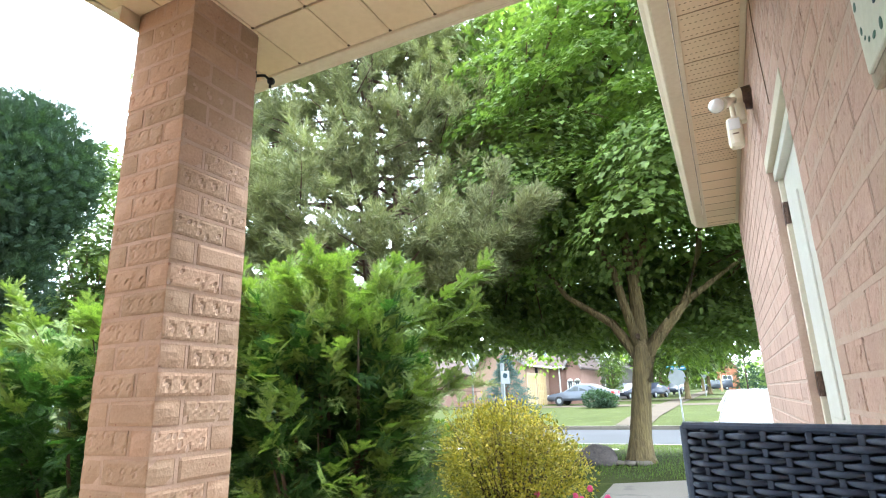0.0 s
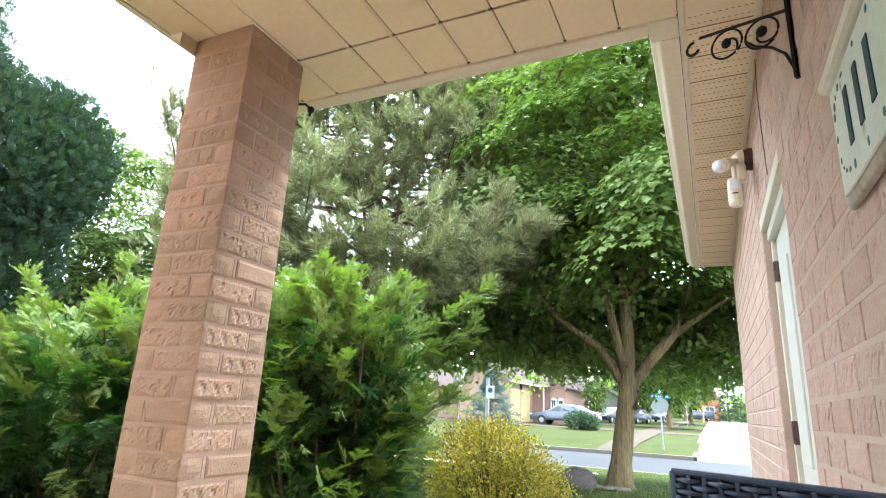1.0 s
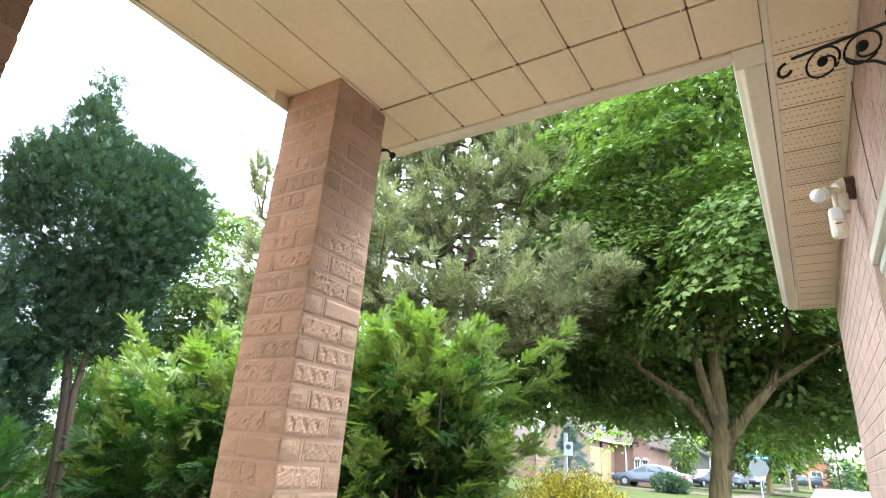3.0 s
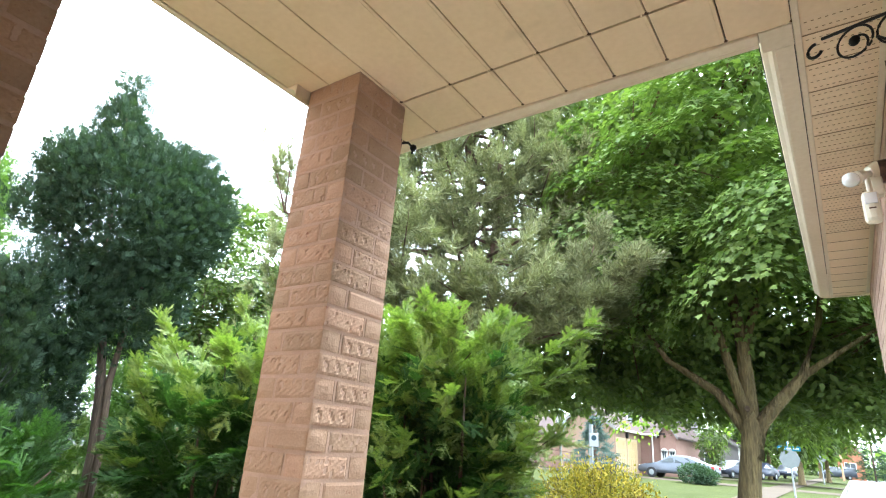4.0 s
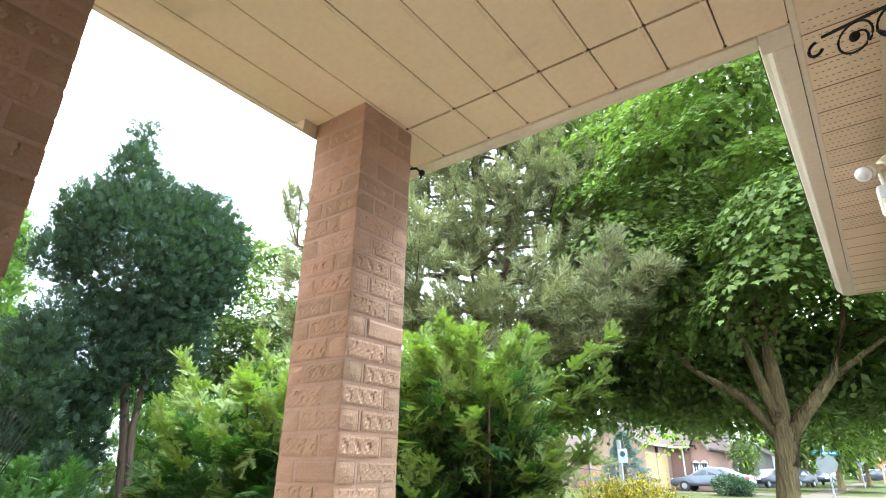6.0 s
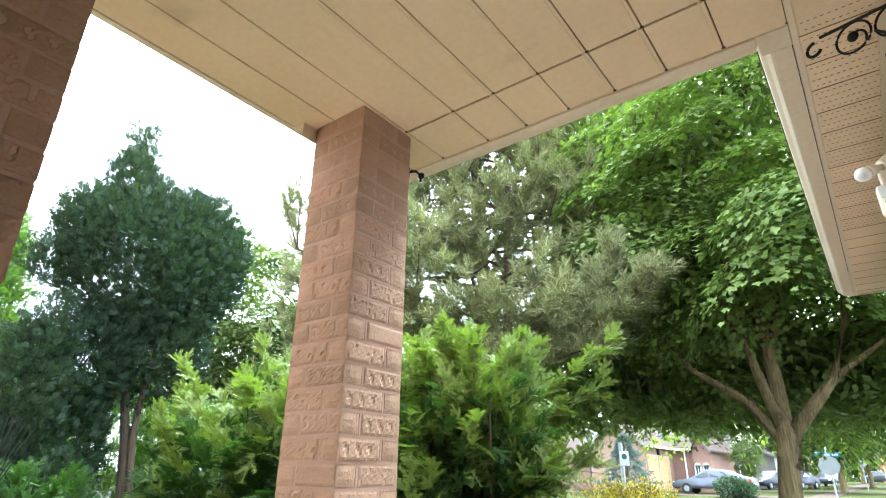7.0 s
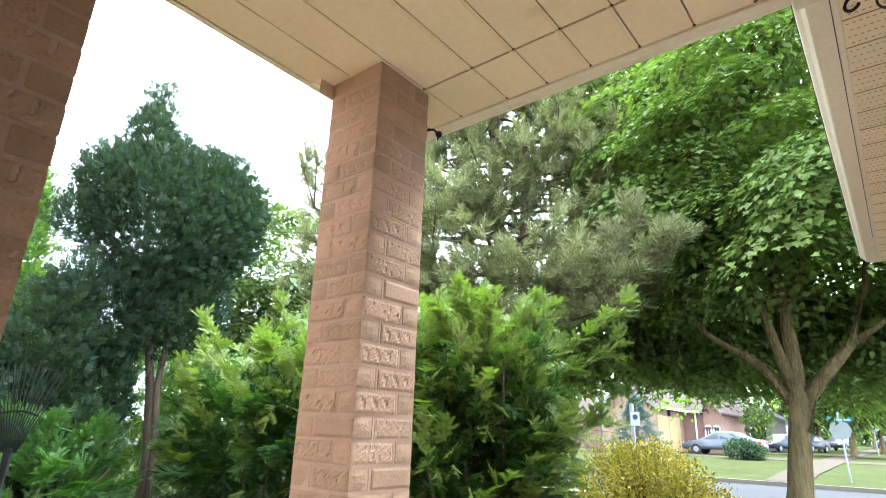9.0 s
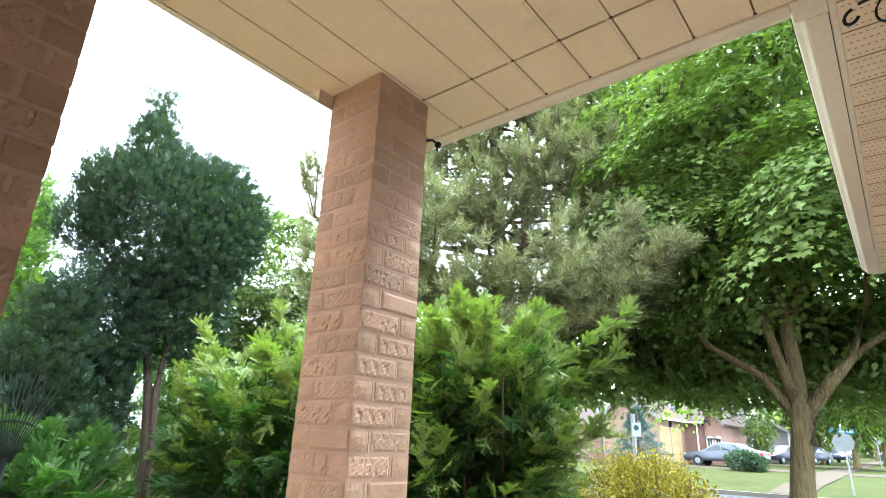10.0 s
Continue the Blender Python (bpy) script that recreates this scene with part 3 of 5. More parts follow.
# black hook on the far side of the pillar
hk = thing("black_hook", "small black metal hook on the brick pillar", "hook", (PX1 - 0.02, PY1 + 0.006, 2.28))
v, f = tube([(0, 0, 0), (0.02, 0.035, 0.015), (0.03, 0.06, 0.0), (0.028, 0.06, -0.03)], [0.006, 0.006, 0.006, 0.006], 8)
obj("hook_arm", v, f, IRON, hk, smooth=True)
part("hook_knob", ball((0.03, 0.062, 0.0), 0.016, 12), IRON, hk, smooth=True)
part("hook_plate", box((-0.012, -0.004, -0.03), (0.012, 0.004, 0.02), 0.002), IRON, hk)

# ---- house wall with the side door ----
DOOR_Y0, DOOR_Y1, DOOR_TOP, WALL_END = 2.66, 3.446, 1.945, 6.22
wall = new("wall_east")
tagged(wall, "long pinkish textured brick house wall", "wall", kind="structure")
core = bmesh.new()
X0 = WALL_X + 0.0026
for a, b, z0, z1 in ((-1.2, DOOR_Y0 + 0.01, -0.4, 2.6), (DOOR_Y1 - 0.01, WALL_END - 0.006, -0.4, 2.6), (DOOR_Y0 + 0.01, DOOR_Y1 - 0.01, DOOR_TOP + 0.01, 2.6)):
    box((X0, a, z0), (0.2, b, z1), 0, core)
part("mortar", core, WALL_MORTAR, wall)

# lintel trim and door
door = thing("door_1", "white panelled side door, closed, in a cream frame", "door", (0, 0, 0), kind="structure")
part("head_trim", box((WALL_X - 0.003, DOOR_Y0 - 0.02, DOOR_TOP - 0.055), (0.0, DOOR_Y1 - 0.002, DOOR_TOP), 0.004), JAMB, door)
part("head_frame", box((WALL_X + 0.02, DOOR_Y0, DOOR_TOP - 0.1), (0.06, DOOR_Y1 - 0.012, DOOR_TOP - 0.056), 0.004), WHITE, door)
part("jamb_far", box((-0.014, DOOR_Y1 - 0.045, -0.12), (0.06, DOOR_Y1 - 0.012, DOOR_TOP - 0.1), 0.004), JAMB, door)
part("jamb_near", box((-0.014, DOOR_Y0 + 0.012, -0.12), (0.06, DOOR_Y0 + 0.045, DOOR_TOP - 0.1), 0.004), JAMB, door)
part("door_stop", box((-0.01, DOOR_Y1 - 0.013, -0.12), (0.02, DOOR_Y1 - 0.001, DOOR_TOP - 0.056), 0.002), WHITE, door)
slab = part("door_panel", box((0.004, DOOR_Y0 + 0.047, -0.1), (0.046, DOOR_Y1 - 0.047, DOOR_TOP - 0.104), 0.003), WHITE, door)
for z0, z1 in ((0.1, 0.75), (0.92, 1.7)):
    for y0, y1 in ((DOOR_Y0 + 0.14, DOOR_Y0 + 0.36), (DOOR_Y0 + 0.43, DOOR_Y0 + 0.65)):
        part("raised_panel", box((-0.004, y0, z0), (0.006, y1, z1), 0.004), WHITE, slab)
for z in (1.70, 1.035, 0.36):
    hg = part("hinge", cyl((-0.004, DOOR_Y1 - 0.046, z - 0.045), (-0.004, DOOR_Y1 - 0.046, z + 0.045), 0.008, n=10), BRONZE, door, "rusty brown hinge")
    part("hinge_leaf", box((-0.016, DOOR_Y1 - 0.05, z - 0.045), (-0.012, DOOR_Y1 - 0.014, z + 0.045), 0.001), BRONZE, hg)
part("latch", box((-0.012, DOOR_Y0 + 0.06, 0.86), (0.006, DOOR_Y0 + 0.085, 0.9), 0.003), BRONZE, door)
part("door_sill", box((-0.05, DOOR_Y0 + 0.012, -0.16), (0.06, DOOR_Y1 - 0.012, -0.11), 0.006), CONCRETE, door)
tagged(part("wall_closing", box((0.2, -1.45, -0.4), (0.3, WALL_END - 0.01, 2.65)), MORTAR), "plain inner side of the house wall", "wall", kind="structure")

# ---- eave with perforated soffit and gutter ----
EAVE_END = 6.28
soffit = tagged(new("soffit"), "cream perforated aluminium soffit under the eave", "soffit", kind="structure")
pitch = 0.187
ys_s = [2.262 + pitch * k for k in range(60)]
ys_s = [y for y in ys_s if y < EAVE_END - 0.05] + [EAVE_END]
slots = bmesh.new()
for y0, y1 in zip(ys_s, ys_s[1:]):
    part("panel", box((-0.29, y0 + 0.002, CEIL + 0.002), (WALL_X, y1 - 0.002, CEIL + 0.02), 0.0018), CREAM_PLANK, soffit)
    m = (y0 + y1) / 2
    if y0 < 4.6:
        for r in range(4):
            for c in range(11):
                x, y = -0.275 + 0.02 * c + (0.01 if r % 2 else 0), y0 + 0.028 + (y1 - y0 - 0.056) * r / 3
                if x < WALL_X - 0.01:
                    box((x - 0.0045, y - 0.0013, CEIL + 0.0005), (x + 0.0045, y + 0.0013, CEIL + 0.004), 0, slots)
    box((-0.289, y1 - 0.0022, CEIL + 0.0008), (WALL_X - 0.023, y1 + 0.0022, CEIL + 0.006), 0, slots)
tagged(part("soffit_slots", slots, PERF), "small dark vent slots in the soffit", "soffit", kind="structure")
tagged(part("trim_soffit", box((-0.312, 2.3, CEIL - 0.008), (-0.29, EAVE_END, CEIL + 0.03), 0.003), CREAM_TRIM), "cream channel trim beside the soffit", "trim", kind="structure")
tagged(part("trim_wall", box((WALL_X - 0.022, 2.27, CEIL - 0.006), (WALL_X + 0.001, WALL_END, CEIL + 0.0015), 0.003), CREAM_TRIM), "cream channel trim where soffit meets wall", "trim", kind="structure")
tagged(part("soffit_corner", box((-0.415, EDGE_Y, CEIL - 0.006), (-0.313, 2.66, CEIL + 0.02), 0.004), CREAM_TRIM), "cream metal corner piece of the eave", "trim", kind="structure")
prof = [(-0.316, 2.6), (-0.316, 2.447), (-0.375, 2.447), (-0.385, 2.452), (-0.4, 2.475), (-0.418, 2.492), (-0.422, 2.515), (-0.422, 2.56), (-0.412, 2.56), (-0.412, 2.6)]
gb = [(x, y, z) for y in (2.655, EAVE_END - 0.02) for x, z in prof]
k = len(prof)
gfaces = [(i, (i + 1) % k, k + (i + 1) % k, k + i) for i in range(k)] + [tuple(range(k - 1, -1, -1)), tuple(range(k, 2 * k))]
gutter = tagged(obj("gutter", gb, gfaces, CREAM_TRIM), "cream metal eave gutter with dirty outer lip", "gutter", kind="structure")
tagged(part("eave_end", box((-0.36, EAVE_END, CEIL - 0.006), (WALL_X + 0.1, EAVE_END + 0.02, CEIL + 0.2), 0.003), CREAM_TRIM), "cream end board closing the eave", "trim", kind="structure")
rf = [(-0.43, 2.6, 2.6), (2.5, 2.6, 4.2), (2.5, EAVE_END + 0.1, 4.2), (-0.43, EAVE_END + 0.1, 2.6), (-0.43, 2.6, 2.64), (2.5, 2.6, 4.24), (2.5, EAVE_END + 0.1, 4.24), (-0.43, EAVE_END + 0.1, 2.64)]
tagged(obj("roof", rf, [(3, 2, 1, 0), (4, 5, 6, 7), (0, 1, 5, 4), (2, 3, 7, 6), (1, 2, 6, 5), (3, 0, 4, 7)], ROOF), "brown shingle roof above the eave", "roof", kind="structure")

# ---- things on the wall ----
fl = thing("flood_light", "ivory twin flood light with white bulb and sensor", "wall light", (WALL_X, 3.5, 2.28))
part("wall_plate", cyl((0, 0, 0), (-0.04, -0.005, 0), 0.055, 0.05, 20), BRONZE, fl, "dark round wall plate")
part("cover", cyl((-0.04, -0.005, 0.0), (-0.075, -0.03, -0.012), 0.05, 0.03, 16), PLASTIC, fl)
part("arm", cyl((-0.07, -0.03, -0.012), (-0.115, -0.13, -0.06), 0.016, 0.013, 10), PLASTIC, fl)
part("lamp_holder", cyl((-0.105, -0.11, -0.05), (-0.135, -0.2, -0.1), 0.024, 0.03, 14), PLASTIC, fl)
part("bulb", ball((-0.15, -0.226, -0.114), 0.031, 18), GLASS_WHITE, fl, "white globe bulb", smooth=True)
part("junction_box", box((-0.075, -0.04, -0.12), (-0.03, 0.01, -0.03), 0.008), PLASTIC, fl)
part("sensor_neck", cyl((-0.085, -0.08, -0.05), (-0.085, -0.09, -0.13), 0.011, 0.011, 10), PLASTIC, fl)
sens = part("sensor", box((-0.12, -0.125, -0.27), (-0.06, -0.07, -0.125), 0.02), PLASTIC, fl, "ivory plastic presence sensor")
part("sensor_lens", box((-0.112, -0.1275, -0.19), (-0.068, -0.122, -0.14), 0.004), GLASS_WHITE, sens)
part("label_bars", box((-0.102, -0.1265, -0.212), (-0.078, -0.1248, -0.206), 0.0), BRONZE, sens)

pb = thing("plant_bracket", "black wrought iron scroll bracket on brick wall", "bracket", (WALL_X - 0.004, 2.14, 2.09), -30)
part("wall_bar", box((-0.006, -0.008, -0.19), (0.004, 0.008, 0.045), 0.002), IRON, pb)
v, f = tube([(-0.003, 0, 0.012), (-0.24, 0, 0.063)], [0.0045, 0.0045], 8)
obj("arm", v, f, IRON, pb)


def spiral(cx, cz, r0, r1, a0, a1, n=26):
    cz -= 0.018 + cx * 0.2 + 0.02
    return [(cx + (r0 + (r1 - r0) * i / n) * math.cos(a0 + (a1 - a0) * i / n), 0, cz + (r0 + (r1 - r0) * i / n) * math.sin(a0 + (a1 - a0) * i / n)) for i in range(n + 1)]


pts = spiral(-0.262, 0.023, 0.022, 0.018, radians(80), radians(80 + 250), 16)
obj("end_hook", *tube(pts, [0.0045] * 17, 8), IRON, pb, smooth=True)
pts = spiral(-0.165, 0.005, 0.012, 0.042, radians(60), radians(60 - 120), 8)[:-1] + spiral(-0.165, 0.005, 0.042, 0.044, radians(60 - 120), radians(60 - 470), 24)
obj("scroll", *tube(pts, [0.0032] * len(pts), 8), IRON, pb, smooth=True)
pts = spiral(-0.07, 0.006, 0.012, 0.042, radians(200), radians(200 + 120), 8)[:-1] + spiral(-0.07, 0.006, 0.042, 0.044, radians(200 + 120), radians(200 + 470), 24)
obj("scroll", *tube(pts, [0.0032] * len(pts), 8), IRON, pb, smooth=True)
obj("brace", *tube([(-0.115, 0, -0.02), (-0.09, 0, -0.05), (-0.05, 0, -0.075), (-0.02, 0, -0.11), (-0.004, 0, -0.16)], [0.004] * 5, 8), IRON, pb, smooth=True)
part("boss", ball((-0.165, 0, 0.003), 0.014, 12, None, (1, 0.6, 1.1)), IRON, pb, smooth=True)
part("boss", ball((-0.07, 0, -0.014), 0.015, 12, None, (1, 0.6, 1.1)), IRON, pb, smooth=True)

wire = thing("cable", "thin dark cable hanging on the brick wall", "cable", (WALL_X - 0.006, 0, 0))
obj("cable_run", *tube([(0, 2.9, CEIL - 0.01), (-0.003, 2.93, 2.3), (0.0, 2.95, 2.12), (0, 2.93, DOOR_TOP + 0.02)], [0.0018] * 4, 6), GROOVE, wire)

# ---- wicker chair ----
def wicker_chair(at, turn):
    root = thing("wicker_chair", "dark brown-black resin wicker armchair on the porch", "chair", at, turn)
    W, H0, H1 = 0.34, 0.36, 0.925
    cols = 12
    vs, fs = [], []

    def strand(p, q, r, bulge, n=6):
        b = len(vs)
        seg = 5
        p, q = Vector(p), Vector(q)
        for i in range(seg + 1):
            t = i / seg
            c = p.lerp(q, t) + Vector((0, bulge * math.sin(math.pi * t), 0))
            for k in range(6):
                a = 2 * math.pi * k / 6
                vs.append(c + Vector((0, 0.0036 * math.sin(a), r * (0.5 + 0.5 * math.sin(math.pi * t)) * math.cos(a))))
        for i in range(seg):
            for k in range(6):
                a, e = b + i * 6 + k, b + i * 6 + (k + 1) % 6
                fs.append((a, e, e + 6, a + 6))
    dx, dz = W / cols, 0.0098
    top_rows = int((H1 - 0.62) / dz)
    for j in range(top_rows):
        z = H1 - 0.012 - j * dz
        for i in range(-1, cols):
            if (i + j) % 2 == 0:
                x0 = max(0.0, i * dx)
                x1 = min(W, (i + 2) * dx)
                strand((x0, 0, z), (x1, 0, z), 0.0046, -0.0115)
    obj("back_weave", vs, fs, WICKER, root, smooth=True)
    for i in range(cols + 1):
        part("back_upright", box((i * dx - 0.0045, -0.007, H0), (i * dx + 0.0045, 0.003, H1 - 0.004), 0.002), WICKER, root)
    part("back_board", box((-0.004, 0.004, H0), (W + 0.004, 0.012, H1 - 0.001), 0.003), WICKER, root)
    rim = bmesh.new()
    cyl((-0.004, 0, H1), (W + 0.004, 0, H1), 0.0065, n=10, bm=rim)
    part("top_rail", rim, WICKER, root)
    for x in (-0.004, W + 0.004):
        part("side_post", cyl((x, 0.002, 0), (x, 0.002, H1), 0.0075, n=10), WICKER, root)
    part("seat", box((0, -0.5, 0.36), (W, 0.0, 0.42), 0.02), WICKER, root)
    part("seat_apron", box((0.01, -0.49, 0.26), (W - 0.01, -0.01, 0.359), 0.01), WICKER, root)
    for x in (0.02, W - 0.02):
        part("leg", box((x - 0.02, -0.49, 0.0), (x + 0.02, -0.45, 0.27), 0.006), WICKER, root)
    for x in (0.0, W - 0.05):
        part("armrest", box((x, -0.48, 0.6), (x + 0.05, -0.012, 0.63), 0.012), WICKER, root)
        part("arm_support", box((x + 0.005, -0.47, 0.42), (x + 0.045, -0.43, 0.601), 0.008), WICKER, root)
    return root


wicker_chair((CHAIR_X, CHAIR_Y, FLOOR), CHAIR_TURN)

# ---- house plaque and ledge ----
pq = thing("house_plaque", "crackled cream ceramic house plaque in a weathered frame", "wall plaque", (WALL_X - 0.004, 1.6, 1.555))
part("plaque_frame", box((-0.012, -0.2, -0.125), (0.002, 0.2, 0.105), 0.005), PLAQUE_FRAME, pq)
part("top_rail", box((-0.03, -0.205, 0.106), (0.001, 0.215, 0.132), 0.011), JAMB, pq, "rounded cream top rail")
tile = part("plaque_tile", box((-0.018, -0.185, -0.105), (-0.0115, 0.185, 0.095), 0.003), PLAQUE, pq, "crackled cream glazed tile")
rq = random.Random(5)
for i in range(24):
    a = 2 * math.pi * i / 24
    y, z = 0.17 * math.copysign(abs(math.cos(a)) ** 0.5, math.cos(a)), -0.002 + 0.082 * math.copysign(abs(math.sin(a)) ** 0.5, math.sin(a))
    part("painted_leaf", ball((-0.0185, y, z), 0.0075, 8, None, (0.1, rq.uniform(0.5, 1.3), rq.uniform(0.4, 1.2))), GREEN_INK, tile)
for y in (-0.06, 0.01, 0.08):
    part("number_bar", box((-0.02, y - 0.012, -0.05), (-0.0175, y + 0.012, 0.05), 0.001), INK, tile)

# ---- planting ----
SPRIGS = [yew_sprig(s) for s in range(3)]


def limbs_mesh(name, specs, material, parent):
    return obj(name, *tubes(specs), material, parent, smooth=True)


def yew(at, lobes, n, seed, label, young=0.5, size=0.17, tips=(), arching=0):
    root = thing("yew_bush", label, "shrub", at)
    rng = np.random.default_rng(seed)
    rr = random.Random(seed)
    specs = []
    for c, r in lobes:
        for k in range(7):
            e = Vector(c) + Vector((rr.uniform(-.7, .7) * r[0], rr.uniform(-.7, .7) * r[1], rr.uniform(-.2, .6) * r[2]))
            b = Vector((c[0] * 0.9 + rr.uniform(-.12, .12), c[1] * 0.9 + rr.uniform(-.12, .12), 0))
            e.z = min(e.z, c[2] + r[2] * 0.4)
            specs.append(([b, b.lerp(e, 0.5) + Vector((rr.uniform(-.08, .08), rr.uniform(-.08, .08), 0)), e], [0.022, 0.014, 0.005], 6))
    limbs_mesh("branchwork", specs, TWIG, root)
    B, bo, u = clouds(rng, lobes, n // 14, 0.72)
    keep = B[:, 2] > 0.15
    B, bo = B[keep], bo[keep]
    bd = bo * 0.9 + np.array([0, 0, 0.35]) + 0.3 * rng.normal(size=B.shape)
    bd /= np.linalg.norm(bd, axis=1, keepdims=True)
    m = 14
    P, out, bd = np.repeat(B, m, 0), np.repeat(bo, m, 0), np.repeat(bd, m, 0)
    along = np.tile(np.linspace(-0.32, 0.1, m), len(B))[:, None]
    P = P + bd * along + rng.normal(size=P.shape) * 0.03
    h = P[:, 2] / P[:, 2].max()
    d = bd * 0.9 + 0.36 * rng.normal(size=P.shape)
    T = frames_up(d, rng, 0.4)
    tip = np.tile(np.linspace(0, 1, m), len(B)) > 0.35
    hb = np.repeat(B[:, 2], m) / P[:, 2].max()
    chance = np.repeat(rng.uniform(size=len(B)), m)
    h = np.where(tip, hb, hb - 0.12)
    fresh = np.tile(np.linspace(0, 1, m), len(B)) > 0.6
    # Brighter needles upward: young growth, with lit tops put into the colour too.
    young_or_lit = (fresh & (chance < 0.42 * young + 0.45 * hb * young)) | (chance < np.clip((h - 0.5) * 2.8, 0.04, 0.95) * young * 1.25) & (out[:, 2] > -0.25)
    S = size * rng.uniform(0.7, 1.25, len(P))
    for k in range(3):
        sel = np.arange(len(P)) % 3 == k
        a, b = sel & ~young_or_lit, sel & young_or_lit
        scatter("foliage", SPRIGS[k], P[a], T[a], S[a], YEW, root, "dark green flat needles")
        if b.any():
            scatter("bright_foliage", SPRIGS[k], P[b], T[b], S[b] * 1.1, YEW_NEW, root, "bright yellow-green needles of young growth and lit tops")
    for k in range(arching):
        c, r = lobes[k % len(lobes)]
        a = rr.uniform(0, 2 * math.pi)
        d = Vector((math.cos(a) * 0.8, math.sin(a) * 0.8, rr.uniform(0.35, 1.1))).normalized()
        p = Vector((c[0] + d.x * r[0] * 0.8, c[1] + d.y * r[1] * 0.8, c[2] + d.z * r[2] * 0.82))
        tips = (*tips, (p, p + (d + Vector((0, 0, 0.25))) * rr.uniform(0.2, 0.42)))
    for p, q in tips:
        p, q = np.array(p), np.array(q)
        m = int(40 * np.linalg.norm(q - p)) + 12
        t = rng.uniform(0, 1, m) ** 0.8
        Q = p + (q - p) * t[:, None] + rng.normal(size=(m, 3)) * 0.02
        D = (q - p) / np.linalg.norm(q - p) + 0.45 * rng.normal(size=(m, 3))
        scatter("young_shoot", SPRIGS[0], Q, frames_up(D, rng, 0.4), 0.15 * rng.uniform(0.7, 1.2, m), YEW_NEW, root, "long bright young shoot")
        limbs_mesh("shoot_stem", [([p, (p + q) / 2, q], [0.005, 0.004, 0.002], 5)], TWIG, root)
    return root


yew((-2.75, 3.95, -0.1), [((-0.12, 0, 0.95), (0.74, 0.7, 0.95)), ((0.16, 0.2, 0.74), (0.46, 0.5, 0.7)), ((-0.35, 0.1, 1.2), (0.6, 0.6, 0.75)), ((0.1, 0.1, 1.45), (0.5, 0.5, 0.42))], 6400, 21,
    "wide dark green yew bush with bright young tips", 0.8, 0.13, [((0.3, 0.25, 1.5), (0.98, 0.5, 2.0)), ((0.35, 0.2, 1.35), (0.95, 0.45, 1.72)), ((-0.1, 0, 1.75), (0.05, 0.1, 2.12)), ((0.2, 0.1, 1.7), (0.45, 0.2, 2.03)), ((-0.4, 0, 1.7), (-0.3, 0, 2.1))], 40)
# Low young share also paints the cedars' shade on these left bushes.
yew((-4.75, 3.75, -0.1), [((0, 0, 0.95), (0.95, 0.8, 0.95)), ((0.55, 0.2, 1.2), (0.6, 0.6, 0.75)), ((-0.5, 0, 0.8), (0.6, 0.6, 0.7))], 3200, 22,
    "broad yew bush, dark below with lime tops", 0.32, 0.17, [((0.4, 0, 1.5), (0.7, 0, 2.0)), ((-0.2, 0, 1.5), (-0.05, 0, 1.95))], 22)
yew((-5.1, 2.0, -0.1), [((-0.2, 0.1, 0.55), (0.7, 0.7, 0.55)), ((0.0, -0.9, 0.5), (0.7, 0.7, 0.5))], 1500, 23, "low shaded dark yew bush beside the porch", 0.02, 0.17)


def leafy_bush(name, at, lobes, n, seed, material, label, size, template=None, stems=40):
    root = thing(name, label, "shrub", at)
    rng = np.random.default_rng(seed)
    rr = random.Random(seed)
    specs = []
    for i in range(stems):
        c, r = rr.choice(lobes)
        d = Vector((rr.gauss(0, 1), rr.gauss(0, 1), abs(rr.gauss(0, 1)) + 0.3)).normalized()
        e = Vector((c[0] + d.x * r[0] * 1.02, c[1] + d.y * r[1] * 1.02, c[2] + d.z * r[2] * 1.05))
        b = Vector((e.x * 0.25, e.y * 0.25, 0.0))
        specs.append(([b, b.lerp(e, 0.5) + Vector((0, 0, 0.05)), e], [0.008, 0.005, 0.002], 5))
    limbs_mesh("branchwork", specs, TWIG, root)
    P, out, u = clouds(rng, lobes, n, 0.55)
    P += rng.normal(size=P.shape) * 0.035
    k = P[:, 2] > 0.03
    P, out = P[k], out[k]
    d = out + np.array([0, 0, 0.4]) + 0.8 * rng.normal(size=P.shape)
    scatter("foliage", template or oval_leaf(), P, frames_up(d, rng, 0.7), size * rng.uniform(0.6, 1.3, len(P)), material, root)
    return root


leafy_bush("golden_bush", (-2.2, 5.95, -0.1), [((0, 0, 0.5), (0.62, 0.6, 0.55)), ((0.3, 0.05, 0.4), (0.42, 0.45, 0.42)), ((-0.3, 0, 0.62), (0.4, 0.4, 0.46)), ((0.0, 0, 0.8), (0.35, 0.35, 0.3))], 22000, 31, GOLD, "rounded golden-leaved garden bush", 0.034, None, 70)

# cedar with two stems and ragged lobes
FANS = [cedar_fan(s) for s in range(2)]


def cedar(name, at, lobes, n, seed, material, label, stems, size=0.26):
    root = thing(name, label, "tree", at)
    rng = np.random.default_rng(seed)
    limbs_mesh("trunk", stems, BARK_PALE, root)
    P, out, u = clouds(rng, lobes, n, 0.5)
    P += rng.normal(size=P.shape) * 0.05
    d = out * 0.7 + np.array([0, 0, 0.75]) + 0.4 * rng.normal(size=P.shape)
    T = frames_from(d, rng)
    S = size * rng.uniform(0.6, 1.25, len(P))
    for k in range(2):
        sel = np.arange(len(P)) % 2 == k
        scatter("crown", FANS[k], P[sel], T[sel], S[sel], material, root, "dense scaly evergreen sprays")
    return root


